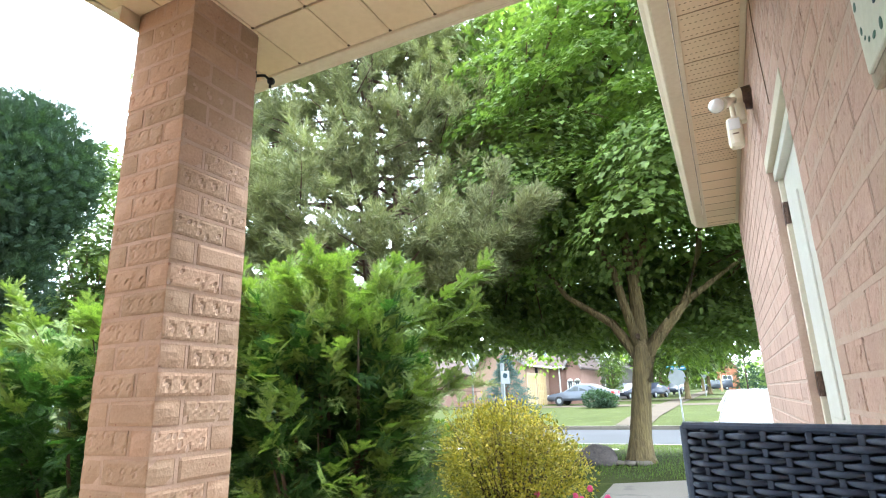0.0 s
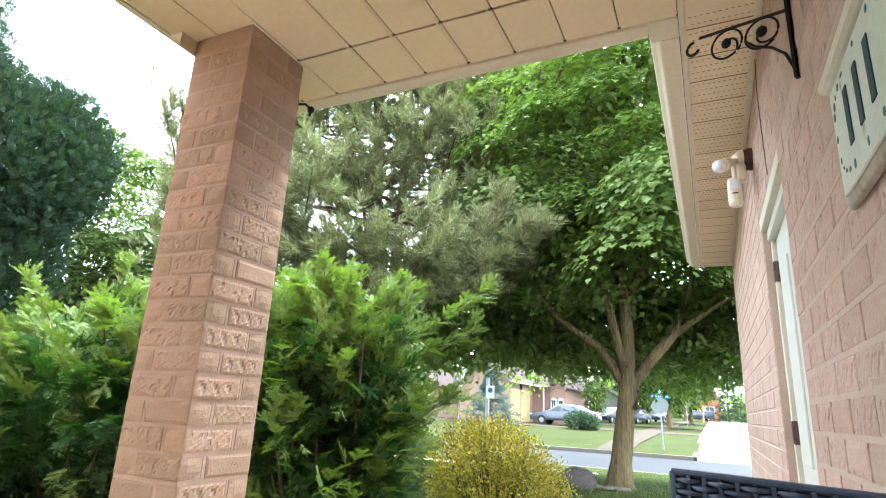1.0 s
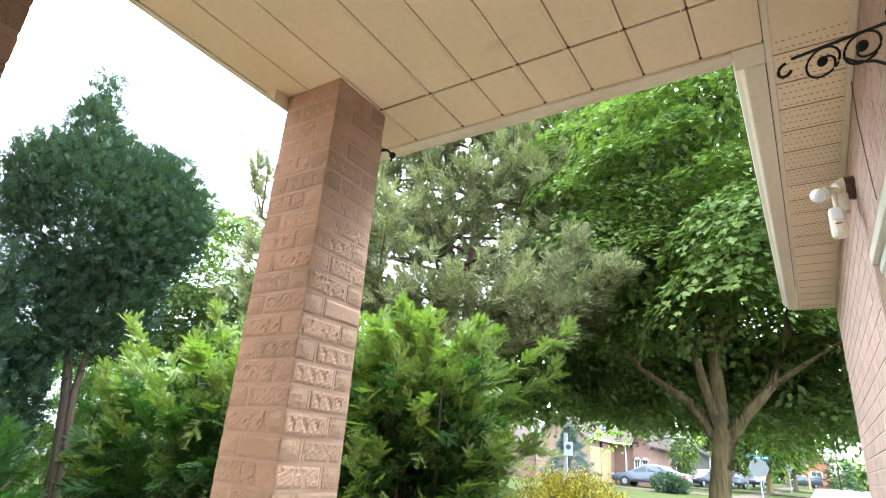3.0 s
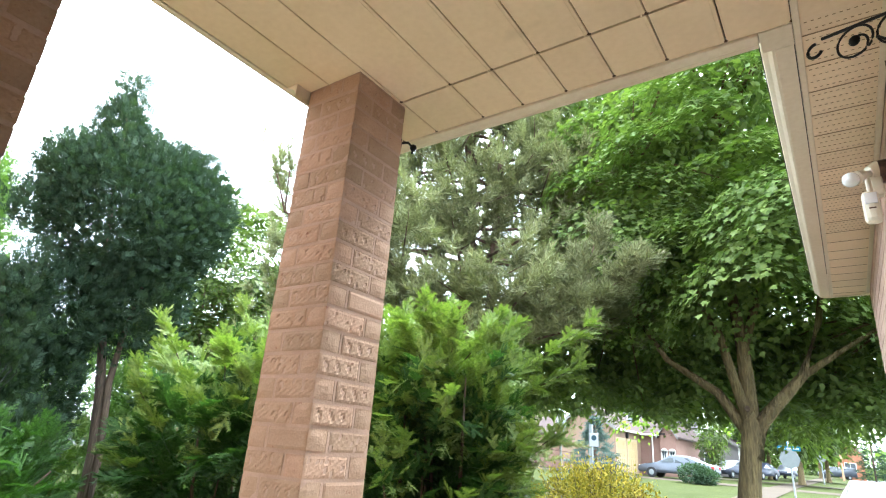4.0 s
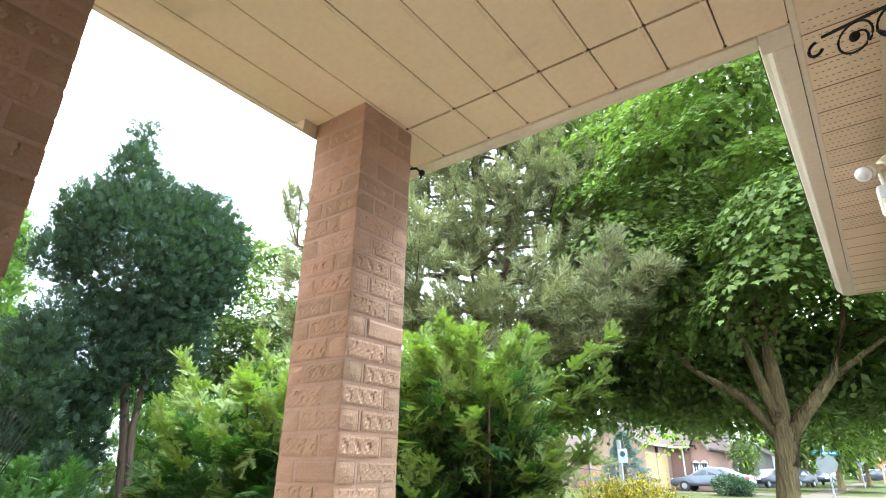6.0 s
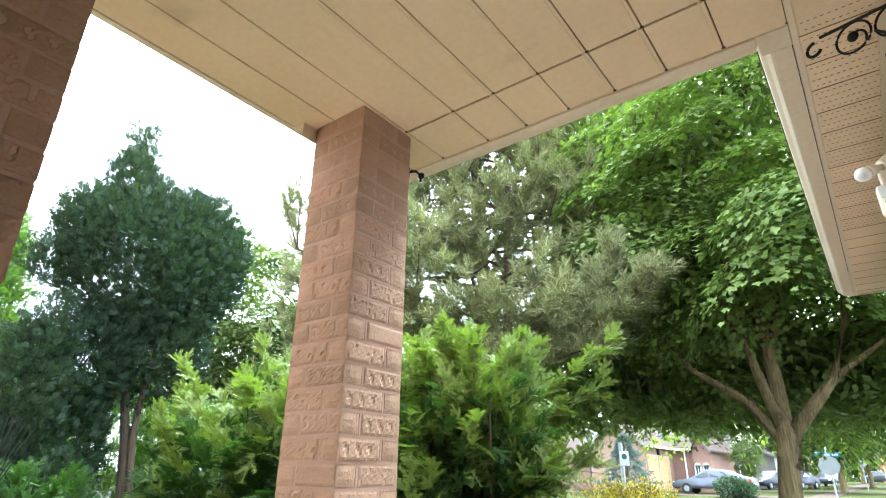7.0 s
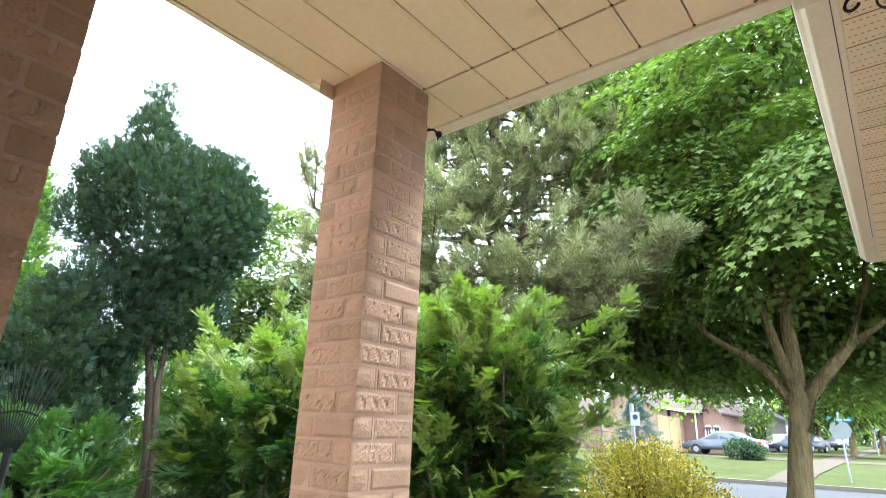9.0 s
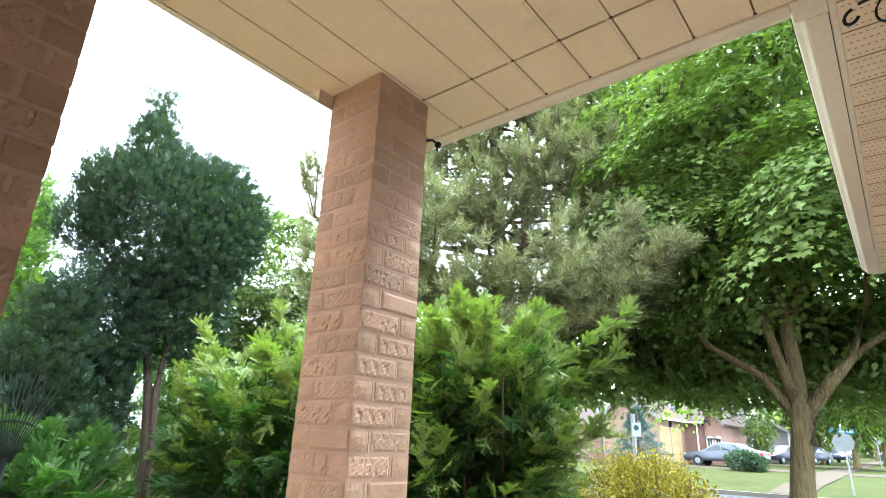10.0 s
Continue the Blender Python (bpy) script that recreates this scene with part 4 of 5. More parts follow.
cedar("cedar_tree", (-6.75, 3.35, -0.1), [((0.0, 0.1, 3.35), (0.8, 0.95, 1.0)), ((0, 0.58, 3.58), (0.6, 0.66, 0.86)), ((-0.05, -0.3, 4.2), (0.3, 0.3, 0.5)), ((-0.08, -0.3, 4.75), (0.13, 0.13, 0.38)), ((0, -0.65, 3.6), (0.35, 0.32, 0.4)), ((0, -0.85, 3.1), (0.22, 0.24, 0.26)), ((0.0, 0.3, 2.4), (0.55, 0.6, 0.6)), ((0, -0.3, 2.2), (0.4, 0.4, 0.6)), ((0, -0.35, 1.3), (0.35, 0.35, 0.6))], 25000, 41, CEDAR,
      "tall dark cedar with ragged top and twin stems", [([(0, 0.34, 0), (0.0, 0.3, 0.8), (-0.02, 0.22, 1.4), (0, 0.1, 1.9), (0, -0.15, 3.0), (-0.1, -0.3, 4.8)], [0.065, 0.055, 0.05, 0.042, 0.03, 0.01], 8), ([(0.02, 0.36, 0), (0.05, 0.34, 0.8), (0.05, 0.25, 1.5), (0.06, 0.26, 2.0), (0.08, 0.4, 3.2)], [0.05, 0.042, 0.036, 0.03, 0.012], 8)], 0.098)
cedar("cedar_tree", (-6.6, 2.45, -0.1), [((0, 0, 1.6), (0.45, 0.4, 0.8)), ((0.05, 0.1, 2.2), (0.28, 0.24, 0.45)), ((0, -0.1, 0.8), (0.5, 0.5, 0.8)), ((0.2, -0.7, 1.0), (0.45, 0.45, 0.7)), ((0.3, 0.25, 0.7), (0.4, 0.3, 0.6))], 11000, 42, CEDAR,
      "smaller dark cedar beside the taller one", [([(0, 0, 0), (0.02, 0.03, 1.2), (0, 0, 2.4)], [0.07, 0.05, 0.01], 8)], 0.1)
cedar("thuja_tree", (-10.0, 2.45, -0.1), [((0, 0, 1.6), (0.95, 0.95, 1.6)), ((0, 0.1, 3.2), (0.6, 0.6, 1.2)), ((0, 0.3, 4.1), (0.25, 0.25, 0.65))], 5200, 43, THUJA,
      "light green conical thuja tree in the hedge", [([(0, 0, 0), (0, 0, 2.4), (0, 0.3, 4.6)], [0.1, 0.06, 0.01], 8)], 0.2)
cedar("thuja_tree", (-9.4, 4.4, -0.1), [((0, 0, 1.2), (1.0, 1.1, 1.3)), ((0.2, 1.5, 1.0), (1.0, 1.0, 1.1)), ((0, -1.2, 1.1), (0.9, 0.9, 1.2))], 5600, 44, THUJA,
      "sunlit green thuja hedge behind the cedars", [([(0, 0, 0), (0, 0, 1.2), (0, 0, 2.4)], [0.1, 0.06, 0.01], 8)], 0.22)

SHOOTS = [pine_shoot(s) for s in range(2)]


def pine(at, height, radius, seed, label, n_whorl=15, extra=()):
    root = thing("pine_tree", label, "tree", at)
    rr = random.Random(seed)
    rng = np.random.default_rng(seed)
    specs = [([(0, 0, 0), (0.1, 0.05, height * 0.35), (-0.05, 0, height * 0.7), (0, 0, height)], [0.19, 0.15, 0.09, 0.02], 10),
             ([(0.1, 0, 0.3), (0.55, 0.2, height * 0.3), (0.7, 0.2, height * 0.62), (0.6, 0.1, height * 0.85)], [0.14, 0.11, 0.07, 0.02], 10)]
    P, D = [], []

    def spray(p, q, steps, spread):
        for i in range(steps):
            t = 0.3 + 0.7 * (i + rr.random()) / steps
            c = p.lerp(q, t)
            w = (q - p).length
            if i % 5 == 0:
                side = Vector((rr.gauss(0, 1), rr.gauss(0, 1), rr.gauss(0, 0.6)))
                e = c + side * spread * (0.5 + 0.5 * t) + (q - p) * 0.04
                main = (q - p).normalized() * 0.7 + side.normalized() * 0.3 + Vector((0, 0, 0.7))
            P.append(e)
            D.append(main + Vector((rr.gauss(0, 0.5), rr.gauss(0, 0.5), rr.gauss(0, 0.35))))
    for k in range(n_whorl):
        z = 1.3 + (height - 1.6) * k / n_whorl
        ln = radius * (1 - 0.6 * k / n_whorl) * rr.uniform(0.85, 1.1)
        arms = 8
        for j in range(arms):
            a = 2 * math.pi * (j + rr.random() * 0.8) / arms
            p = Vector((0, 0, z + rr.uniform(-0.35, 0.35)))
            lr = ln * rr.uniform(0.65, 1.08)
            if z < 2.7 and math.cos(a) * lr > 1.0:
                continue
            q = Vector((math.cos(a) * lr, math.sin(a) * lr, p.z + rr.uniform(-0.12, 0.3) * lr))
            m = p.lerp(q, 0.5) + Vector((0, 0, -0.06 * lr))
            specs.append(([p, m, q], [0.045, 0.03, 0.008], 5))
            spray(p, m, int(2 * lr + 1), 0.3)
            spray(m, q, int(60 * lr / 2 + 18), 0.36)
            for s in (-1, 1):
                b = p.lerp(q, rr.uniform(0.45, 0.7))
                d = Matrix.Rotation(s * rr.uniform(0.5, 0.9), 3, "Z") @ (q - p)
                e = b + d * 0.45 + Vector((0, 0, 0.1))
                specs.append(([b, b.lerp(e, 0.5), e], [0.02, 0.014, 0.005], 4))
                spray(b, e, int(34 * lr / 2 + 14), 0.3)
    for chain, fluff, thick in extra:
        C = [Vector(c) for c in chain]
        specs.append((C, [thick * (1 - i / len(C)) + 0.005 for i in range(len(C))], 6))
        for c, d in zip(C, C[1:]):
            for _ in range(3):
                P.append(d + Vector((rr.gauss(0, 0.1), rr.gauss(0, 0.1), rr.gauss(0, 0.06))))
                D.append(Vector((rr.gauss(0, 0.2), rr.gauss(0, 0.2), 1)) + (d - c).normalized() * 0.3)
            spray(c, d, int(2.0 * fluff * (d - c).length) + 8, 0.11)
    limbs_mesh("trunk", specs, BARK_RED, root)
    P = np.array([tuple(p) for p in P])
    D = np.array([tuple(d) for d in D])
    seen = (P[:, 1] < 1.2) | (rng.uniform(size=len(P)) < 0.75)
    P, D = P[seen], D[seen]
    T = frames_from(D, rng)
    S = 0.37 * rng.uniform(0.7, 1.3, len(P))
    for k in range(2):
        sel = np.arange(len(P)) % 2 == k
        scatter("crown", SHOOTS[k], P[sel], T[sel], S[sel], PINE, root, "grey-green tufts of long needles")
    return root


PINE_AT = Vector((-6.9, 10.6, -0.1))


def rel(*p):
    return tuple(Vector(p) - PINE_AT)


SPRIG_A, SPRIG_B, SPRIG_C = rel(-7.5, 6.0, 4.5), rel(-7.4, 5.5, 5.3), rel(-7.3, 5.8, 5.25)
pine(tuple(PINE_AT), 12.5, 4.6, 51, "large grey-green pine with dark open inner branches", 17,
     [([(0, 0, 3.0), rel(-5.0, 9.3, 3.1), rel(-3.9, 8.6, 3.05), rel(-3.35, 8.3, 3.35), rel(-3.05, 8.2, 4.0)], 44, 0.04),
      ([rel(-3.9, 8.6, 3.05), rel(-3.1, 8.3, 3.2), rel(-2.4, 8.2, 3.6)], 70, 0.02), ([rel(-5.0, 9.3, 3.1), rel(-4.1, 8.5, 2.7), rel(-3.3, 8.3, 2.8)], 44, 0.02),
      ([(0, 0, 3.2), rel(-7.7, 9.4, 3.6), rel(-8.4, 8.3, 3.8)], 60, 0.03), ([(0, 0, 3.6), rel(-7.2, 9.0, 4.0), rel(-7.3, 8.0, 4.2)], 60, 0.03),
      ([rel(-5.0, 9.3, 3.1), rel(-4.4, 8.6, 3.4), rel(-4.1, 8.4, 3.7)], 44, 0.02),
      ([(-0.3, -2.5, 4.3), SPRIG_A, SPRIG_B], 7, 0.02), ([SPRIG_A, SPRIG_C], 9, 0.012)])

LEAF = maple_leaf()


def broadleaf(at, fork, lobes, n, seed, material, label, leaf=0.15, trunk_r=0.23, limbs=(), per=34, spread=0.42, near=False, min_z=None, lean=0.0, inner=0):
    """A tree of layered leaf sprays on forking limbs."""
    root = thing("deciduous_tree", label, "tree", at)
    rng = np.random.default_rng(seed)
    rr = random.Random(seed)
    flare = [(0, 0, -0.06), (0, 0, 0.12), (lean * 0.15, 0, 0.4), (lean * 0.6, 0, fork * 0.6), (lean, 0, fork * 0.92), (lean, 0, fork * 1.12)]
    limbs_mesh("trunk", [(flare, [trunk_r * 1.75, trunk_r * 1.35, trunk_r * 1.08, trunk_r * 0.95, trunk_r * 0.9, trunk_r * 0.35], 14)], BARK, root)
    specs = []
    for chain, r in limbs:
        C = [Vector(c) for c in chain]
        specs.append((C, [r * (1 - 0.8 * i / (len(C) - 1)) for i in range(len(C))], 8))
    P, out, u = clouds(rng, lobes, n, 0.64)
    if min_z is not None:
        k = P[:, 2] > np.where((P[:, 1] < 0.9) & (P[:, 0] < 3.4) & (P[:, 0] > -2.2), 3.55, min_z)
        P, out = P[k], out[k]
    ends = [Vector(c[-1]) for c, r in limbs] or [Vector((0, 0, fork))]
    for i in range(0, len(P), 4):
        p = Vector(P[i])
        e = min(ends, key=lambda q: (q - p).length)
        specs.append(([e, e.lerp(p, 0.5) + Vector((0, 0, 0.2)), p], [0.03, 0.02, 0.006], 4))
    if specs:
        limbs_mesh("limb", specs, BARK, root)
    # each spray is a drooping dome of leaves that overlap like tiles
    axis = out * 0.55 + np.array([0, 0, 0.85]) + 0.18 * rng.normal(size=P.shape)
    axis /= np.linalg.norm(axis, axis=1, keepdims=True)
    R = spread * rng.uniform(0.6, 1.25, len(P))
    Q, A, RR = np.repeat(P, per, 0), np.repeat(axis, per, 0), np.repeat(R, per)[:, None]
    side = rng.normal(size=Q.shape)
    side -= A * (side * A).sum(1, keepdims=True)
    side /= np.linalg.norm(side, axis=1, keepdims=True)
    r = np.sqrt(rng.uniform(0, 1, len(Q)))[:, None] * rng.uniform(0.75, 1.2, len(Q))[:, None]
    Q = Q + side * r * RR - A * r * r * RR * 0.5 + rng.normal(size=Q.shape) * 0.06 * RR
    d = side * (0.35 + r) + np.array([0, 0, -0.45]) * r + A * 0.1 + 0.22 * rng.normal(size=Q.shape)
    d /= np.linalg.norm(d, axis=1, keepdims=True)
    up = A + np.array([0, 0, 0.15]) + side * r * 0.35 + 0.26 * rng.normal(size=Q.shape)
    x = np.cross(d, up)
    x /= np.linalg.norm(x, axis=1, keepdims=True) + 1e-9
    T = np.stack([x, d, np.cross(x, d)], axis=2)
    S = leaf * rng.uniform(0.65, 1.2, len(Q))
    front = Q[:, 1] < (1.0 if near else -99)
    if near:
        scatter("crown", LEAF, Q[front], T[front], S[front], material, root, "lobed green leaves in layered sprays")
    scatter("far_crown" if near else "crown", oval_leaf(), Q[~front], T[~front], S[~front] * 1.3, material, root, "green leaves in layered sprays")
    if inner:
        P2, o2, u2 = clouds(rng, lobes, inner, 0.3)
        k = P2[:, 2] > np.where((P2[:, 1] < 0.9) & (np.abs(P2[:, 0]) < 3.4), 3.9, 2.0)
        P2 = P2[k]
        k = (P2[:, 1] > -1.5)
        P2 = P2[k]
        scatter("inner_crown", oval_leaf(), P2, frames_up(rng.normal(size=P2.shape) + np.array([0, 0, -0.4]), rng, 0.5), leaf * 2.3 * rng.uniform(0.7, 1.2, len(P2)), material, root, "shaded inner leaves")
    return root


broadleaf((-1.79, 11.0, -0.1), 1.95, [((1.5, 0.0, 6.6), (3.2, 4.0, 4.5)), ((0.5, -1.4, 6.0), (2.0, 2.4, 2.9)), ((1.4, 0.6, 4.0), (3.4, 4.0, 2.3)), ((-1.4, 1.8, 3.5), (2.2, 2.0, 1.5)), ((-1.35, -0.5, 5.6), (1.75, 1.9, 2.6)), ((-3.2, 0.0, 3.3), (1.5, 1.4, 1.0)), ((-1.9, 0.8, 7.8), (1.9, 1.9, 2.2)), ((-1.0, 2.4, 3.0), (3.0, 1.6, 1.1)), ((2.2, 2.4, 3.0), (2.4, 1.6, 1.1)), ((-3.6, 1.5, 3.0), (1.6, 1.4, 1.1))], 340, 61, MAPLE, "large green maple with forked trunk on the lawn", 0.098, 0.165,
          [([(0.2, 0, 1.3), (0.36, 0, 1.85), (0.72, 0, 2.25), (0.98, 0.05, 2.55), (1.3, 0.1, 3.4), (1.7, 0.2, 5.5)], 0.14), ([(0.22, 0, 1.5), (0.2, 0.05, 3.0), (0.05, 0.1, 4.6), (0, 0.2, 7)], 0.14),
           ([(0.2, 0, 1.6), (-0.25, 0.1, 2.3), (-1.0, 0.0, 2.85), (-1.7, -0.2, 4.0)], 0.105), ([(0.2, 0, 1.7), (-0.1, -0.2, 3.2), (-0.7, -0.6, 4.8), (-1.2, -0.9, 6.2)], 0.09),
           ([(0.98, 0.05, 2.55), (1.6, 0.2, 3.0), (2.5, 0.3, 3.6)], 0.06), ([(0.2, 0.05, 3.0), (0.65, 0.3, 4.4), (1.3, 0.8, 6)], 0.08)], 270, 0.78, True, min_z=2.0, lean=0.22, inner=72000)
for x, y, z, r in ((-1.6, 10.87, 1.93, 0.042),):
    kn = bmesh.new()
    bmesh.ops.create_uvsphere(kn, u_segments=14, v_segments=8, radius=1)
    for v in kn.verts:
        q = math.hypot(v.co.x, v.co.z)
        v.co = Vector((v.co.x * r, v.co.y * r * 0.7 + (0.9 * r * (1 - q) if v.co.y < 0 else 0), v.co.z * r * 1.15))
    part("knot", kn, TWIG, bpy.data.objects["deciduous_tree"], "dark healed branch scar", smooth=True).location = Vector((x, y, z)) - bpy.data.objects["deciduous_tree"].matrix_basis.translation
broadleaf((-20.5, 13.0, -0.1), 3, [((0, 0, 6.8), (4.5, 4.5, 3.8)), ((1.5, 2.5, 5.5), (4, 4, 3.2))], 420, 62, LIME, "light green broad-leaved tree behind the garden", 0.2, 0.25, [], 90, 0.8)
broadleaf((-23, 4.0, -0.1), 3, [((0, 0, 3.2), (3.5, 4, 2.8))], 240, 63, LIME, "distant light green garden tree", 0.2, 0.2, [], 90, 0.8)
broadleaf((-14.5, 12.5, -0.1), 1.5, [((0, 0, 1.9), (3.5, 3, 2.0)), ((2.5, 1.2, 2.0), (3.6, 2.4, 2.2))], 330, 64, MAPLE, "low green trees behind the yews", 0.17, 0.15, [], 80, 0.75)

# ---- across the street ----
for i, (x, y, s, mm) in enumerate(((-3.6, 52, 1.0, LIME), (-2.6, 74, 1.15, LIME), (-7.0, 66, 1.1, LIME), (-10.5, 80, 1.2, MAPLE), (-4.5, 105, 1.3, MAPLE))):
    broadleaf((x, y, level(y)), 2.2, [((0, 0, 5.6 * s), (3.4 * s, 3.4 * s, 3.4 * s))], 230, 70 + i, mm, "leafy street tree on the far verge", 0.3, 0.2, [], 52, 1.0)
broadleaf((-17.5, 62, level(62)), 2.2, [((0, 0, 7), (6, 6, 5))], 330, 78, MAPLE, "large tree behind the far houses", 0.55, 0.3, [], 28, 1.1)
broadleaf((-34, 58, level(58)), 2.2, [((0, 0, 6), (9, 6, 6))], 420, 79, MAPLE, "large tree behind the far houses", 0.55, 0.3, [], 28, 1.1)
broadleaf((-9.2, 50, level(50)), 1.2, [((0, 0, 2.6), (1.0, 1.0, 1.7))], 90, 80, LIME, "thin light green garden tree by a driveway", 0.14, 0.06, [], 40, 0.5)


def conifer(at, h, r, seed, material, label, n=900):
    root = thing("spruce_tree", label, "tree", at)
    rng = np.random.default_rng(seed)
    limbs_mesh("trunk", [([(0, 0, 0), (0, 0, h * 0.5), (0, 0, h)], [0.14, 0.09, 0.02], 8)], BARK_RED, root)
    z = rng.uniform(0.03, 1, n) ** 1.25
    a = rng.uniform(0, 2 * math.pi, n)
    rad = r * (1 - z) * rng.uniform(0.6, 1.05, n) * (0.85 + 0.25 * np.sin(z * 46))
    P = np.stack([np.cos(a) * rad, np.sin(a) * rad, z * h], 1)
    D = np.stack([np.cos(a), np.sin(a), 0 * a - 0.1], 1) + 0.25 * rng.normal(size=(n, 3))
    scatter("crown", SHOOTS[0], P, frames_from(D, rng), 0.2 * max(h, 5) * 0.3 * rng.uniform(0.7, 1.2, n), material, root)
    return root


conifer((-10.75, 29.0, level(29)), 3.1, 1.7, 91, SPRUCE, "low blue-grey spruce beside the far lawn", 1500)
conifer((2.2, 112, level(112)), 8.4, 2.6, 92, CEDAR, "dark green conifer at the end of the street", 1500)
broadleaf((-14, 145, level(145)), 1.5, [((0, 0, 4), (14, 3, 4.5)), ((16, 4, 3), (9, 3, 3.6))], 420, 93, MAPLE, "row of distant trees closing the street", 0.8, 0.3, [], 30, 1.6)


def car(at, turn, paint, label, length=4.8, height=1.46, van=False):
    root = thing("car", label, "car", at, turn, group="parked cars")
    L, W = length, 1.82
    if van:
        side = [(0, 0.45), (0.02, 0.85), (0.9, 1.05), (1.6, height), (L - 0.15, height), (L, 1.0), (L, 0.4), (0.2, 0.3)]
    else:
        side = [(0.0, 0.42), (0.05, 0.68), (0.35, 0.8), (1.25, 0.95), (2.05, height - 0.05), (2.6, height), (3.25, height - 0.04), (4.1, 1.06), (L - 0.08, 0.98), (L, 0.62), (L - 0.05, 0.36), (0.15, 0.3)]
    bm = bmesh.new()
    rings = []
    for k, (w, s) in enumerate(((-W / 2, 0.94), (-W / 2 + 0.1, 1.0), (W / 2 - 0.1, 1.0), (W / 2, 0.94))):
        rings.append([bm.verts.new((x - L / 2, w * (1 if z < 0.95 else 0.86), 0.3 + (z - 0.3) * s)) for x, z in side])
    n = len(side)
    for a, b in zip(rings, rings[1:]):
        for i in range(n):
            bm.faces.new((a[i], a[(i + 1) % n], b[(i + 1) % n], b[i]))
    bm.faces.new(rings[0][::-1])
    bm.faces.new(rings[-1])
    bmesh.ops.bevel(bm, geom=[e for e in bm.edges], offset=0.035, segments=2, affect="EDGES")
    part("body", bm, paint, root, smooth=True)
    for s in (-1, 1):
        y = s * (W / 2 * 0.86 + 0.004)
        spans = ((1.45, 2.2, 2.35, 2.35), (2.42, 2.42, 3.2, 3.55)) if not van else ((1.3, 1.75, 2.3, 2.3), (2.4, 2.4, 3.6, 3.6), (3.7, 3.7, 4.4, 4.5))
        for a0, a1, b1, b0 in spans:
            pv = [(a0 - L / 2, y * 1.05, 0.98), (a1 - L / 2, y * 0.99, height - 0.13), (b1 - L / 2, y * 0.99, height - 0.13), (b0 - L / 2, y * 1.05, 1.0)]
            wv = pv + [(p[0], p[1] - s * 0.02, p[2]) for p in pv]
            obj("side_window", wv, [(0, 1, 2, 3), (7, 6, 5, 4), (0, 4, 5, 1), (1, 5, 6, 2), (2, 6, 7, 3), (3, 7, 4, 0)], PANE, root, "dark window glass")
        for x in (0.92, L - 1.0):
            wh = part("wheel", cyl((x - L / 2, s * (W / 2 - 0.2), 0.32), (x - L / 2, s * (W / 2 + 0.012), 0.32), 0.32, n=20), TYRE, root)
            part("rim", cyl((x - L / 2, s * (W / 2), 0.32), (x - L / 2, s * (W / 2 + 0.022), 0.32), 0.19, 0.16, 14), SIGN_BACK, wh, "silver rim")
        part("headlight", box((-L / 2 + 0.02, s * 0.6 - 0.16, 0.6), (-L / 2 + 0.25, s * 0.6 + 0.16, 0.73), 0.03), GLASS_WHITE, root)
        part("tail_light", box((L / 2 - 0.2, s * 0.68 - 0.14, 0.72), (L / 2 - 0.005, s * 0.68 + 0.14, 0.9), 0.03), RED, root)
    return root


car((-9.85, 42, level(42)), -4, CAR_PAINT, "grey saloon car parked on a driveway")
car((-7.5, 62, level(62)), 75, CAR_DARK, "dark car parked far down the street")
car((-6.4, 78, level(78)), 80, CAR_DARK, "dark blue car parked beside far houses")
car((-9.0, 57, level(57)), 70, CAR_DARK, "dark car parked beside a garage")
car((-2.6, 112, level(112)), 10, CAR_PAINT, "grey van parked at the far kerb", 4.9, 1.75, True)


def window(parent, c, w, h, facing="y", arched=False):
    """A framed window set on a wall that faces -y."""
    fr = part("window", box((c[0] - w / 2 - 0.08, c[1] - 0.06, c[2] - 0.08), (c[0] + w / 2 + 0.08, c[1] + 0.02, c[2] + h + 0.08), 0.015), WHITE, parent, "white framed window")
    for k in (-1, 1):
        part("pane", box((c[0] + (k - 1) * w / 4 + 0.02, c[1] - 0.072, c[2]), (c[0] + (k + 1) * w / 4 - 0.02, c[1] - 0.06, c[2] + h), 0.004), PANE, fr)
    if arched:
        part("arch", cyl((c[0], c[1] - 0.06, c[2] + h), (c[0], c[1] + 0.02, c[2] + h), w / 2 + 0.06, n=20), WHITE, fr)


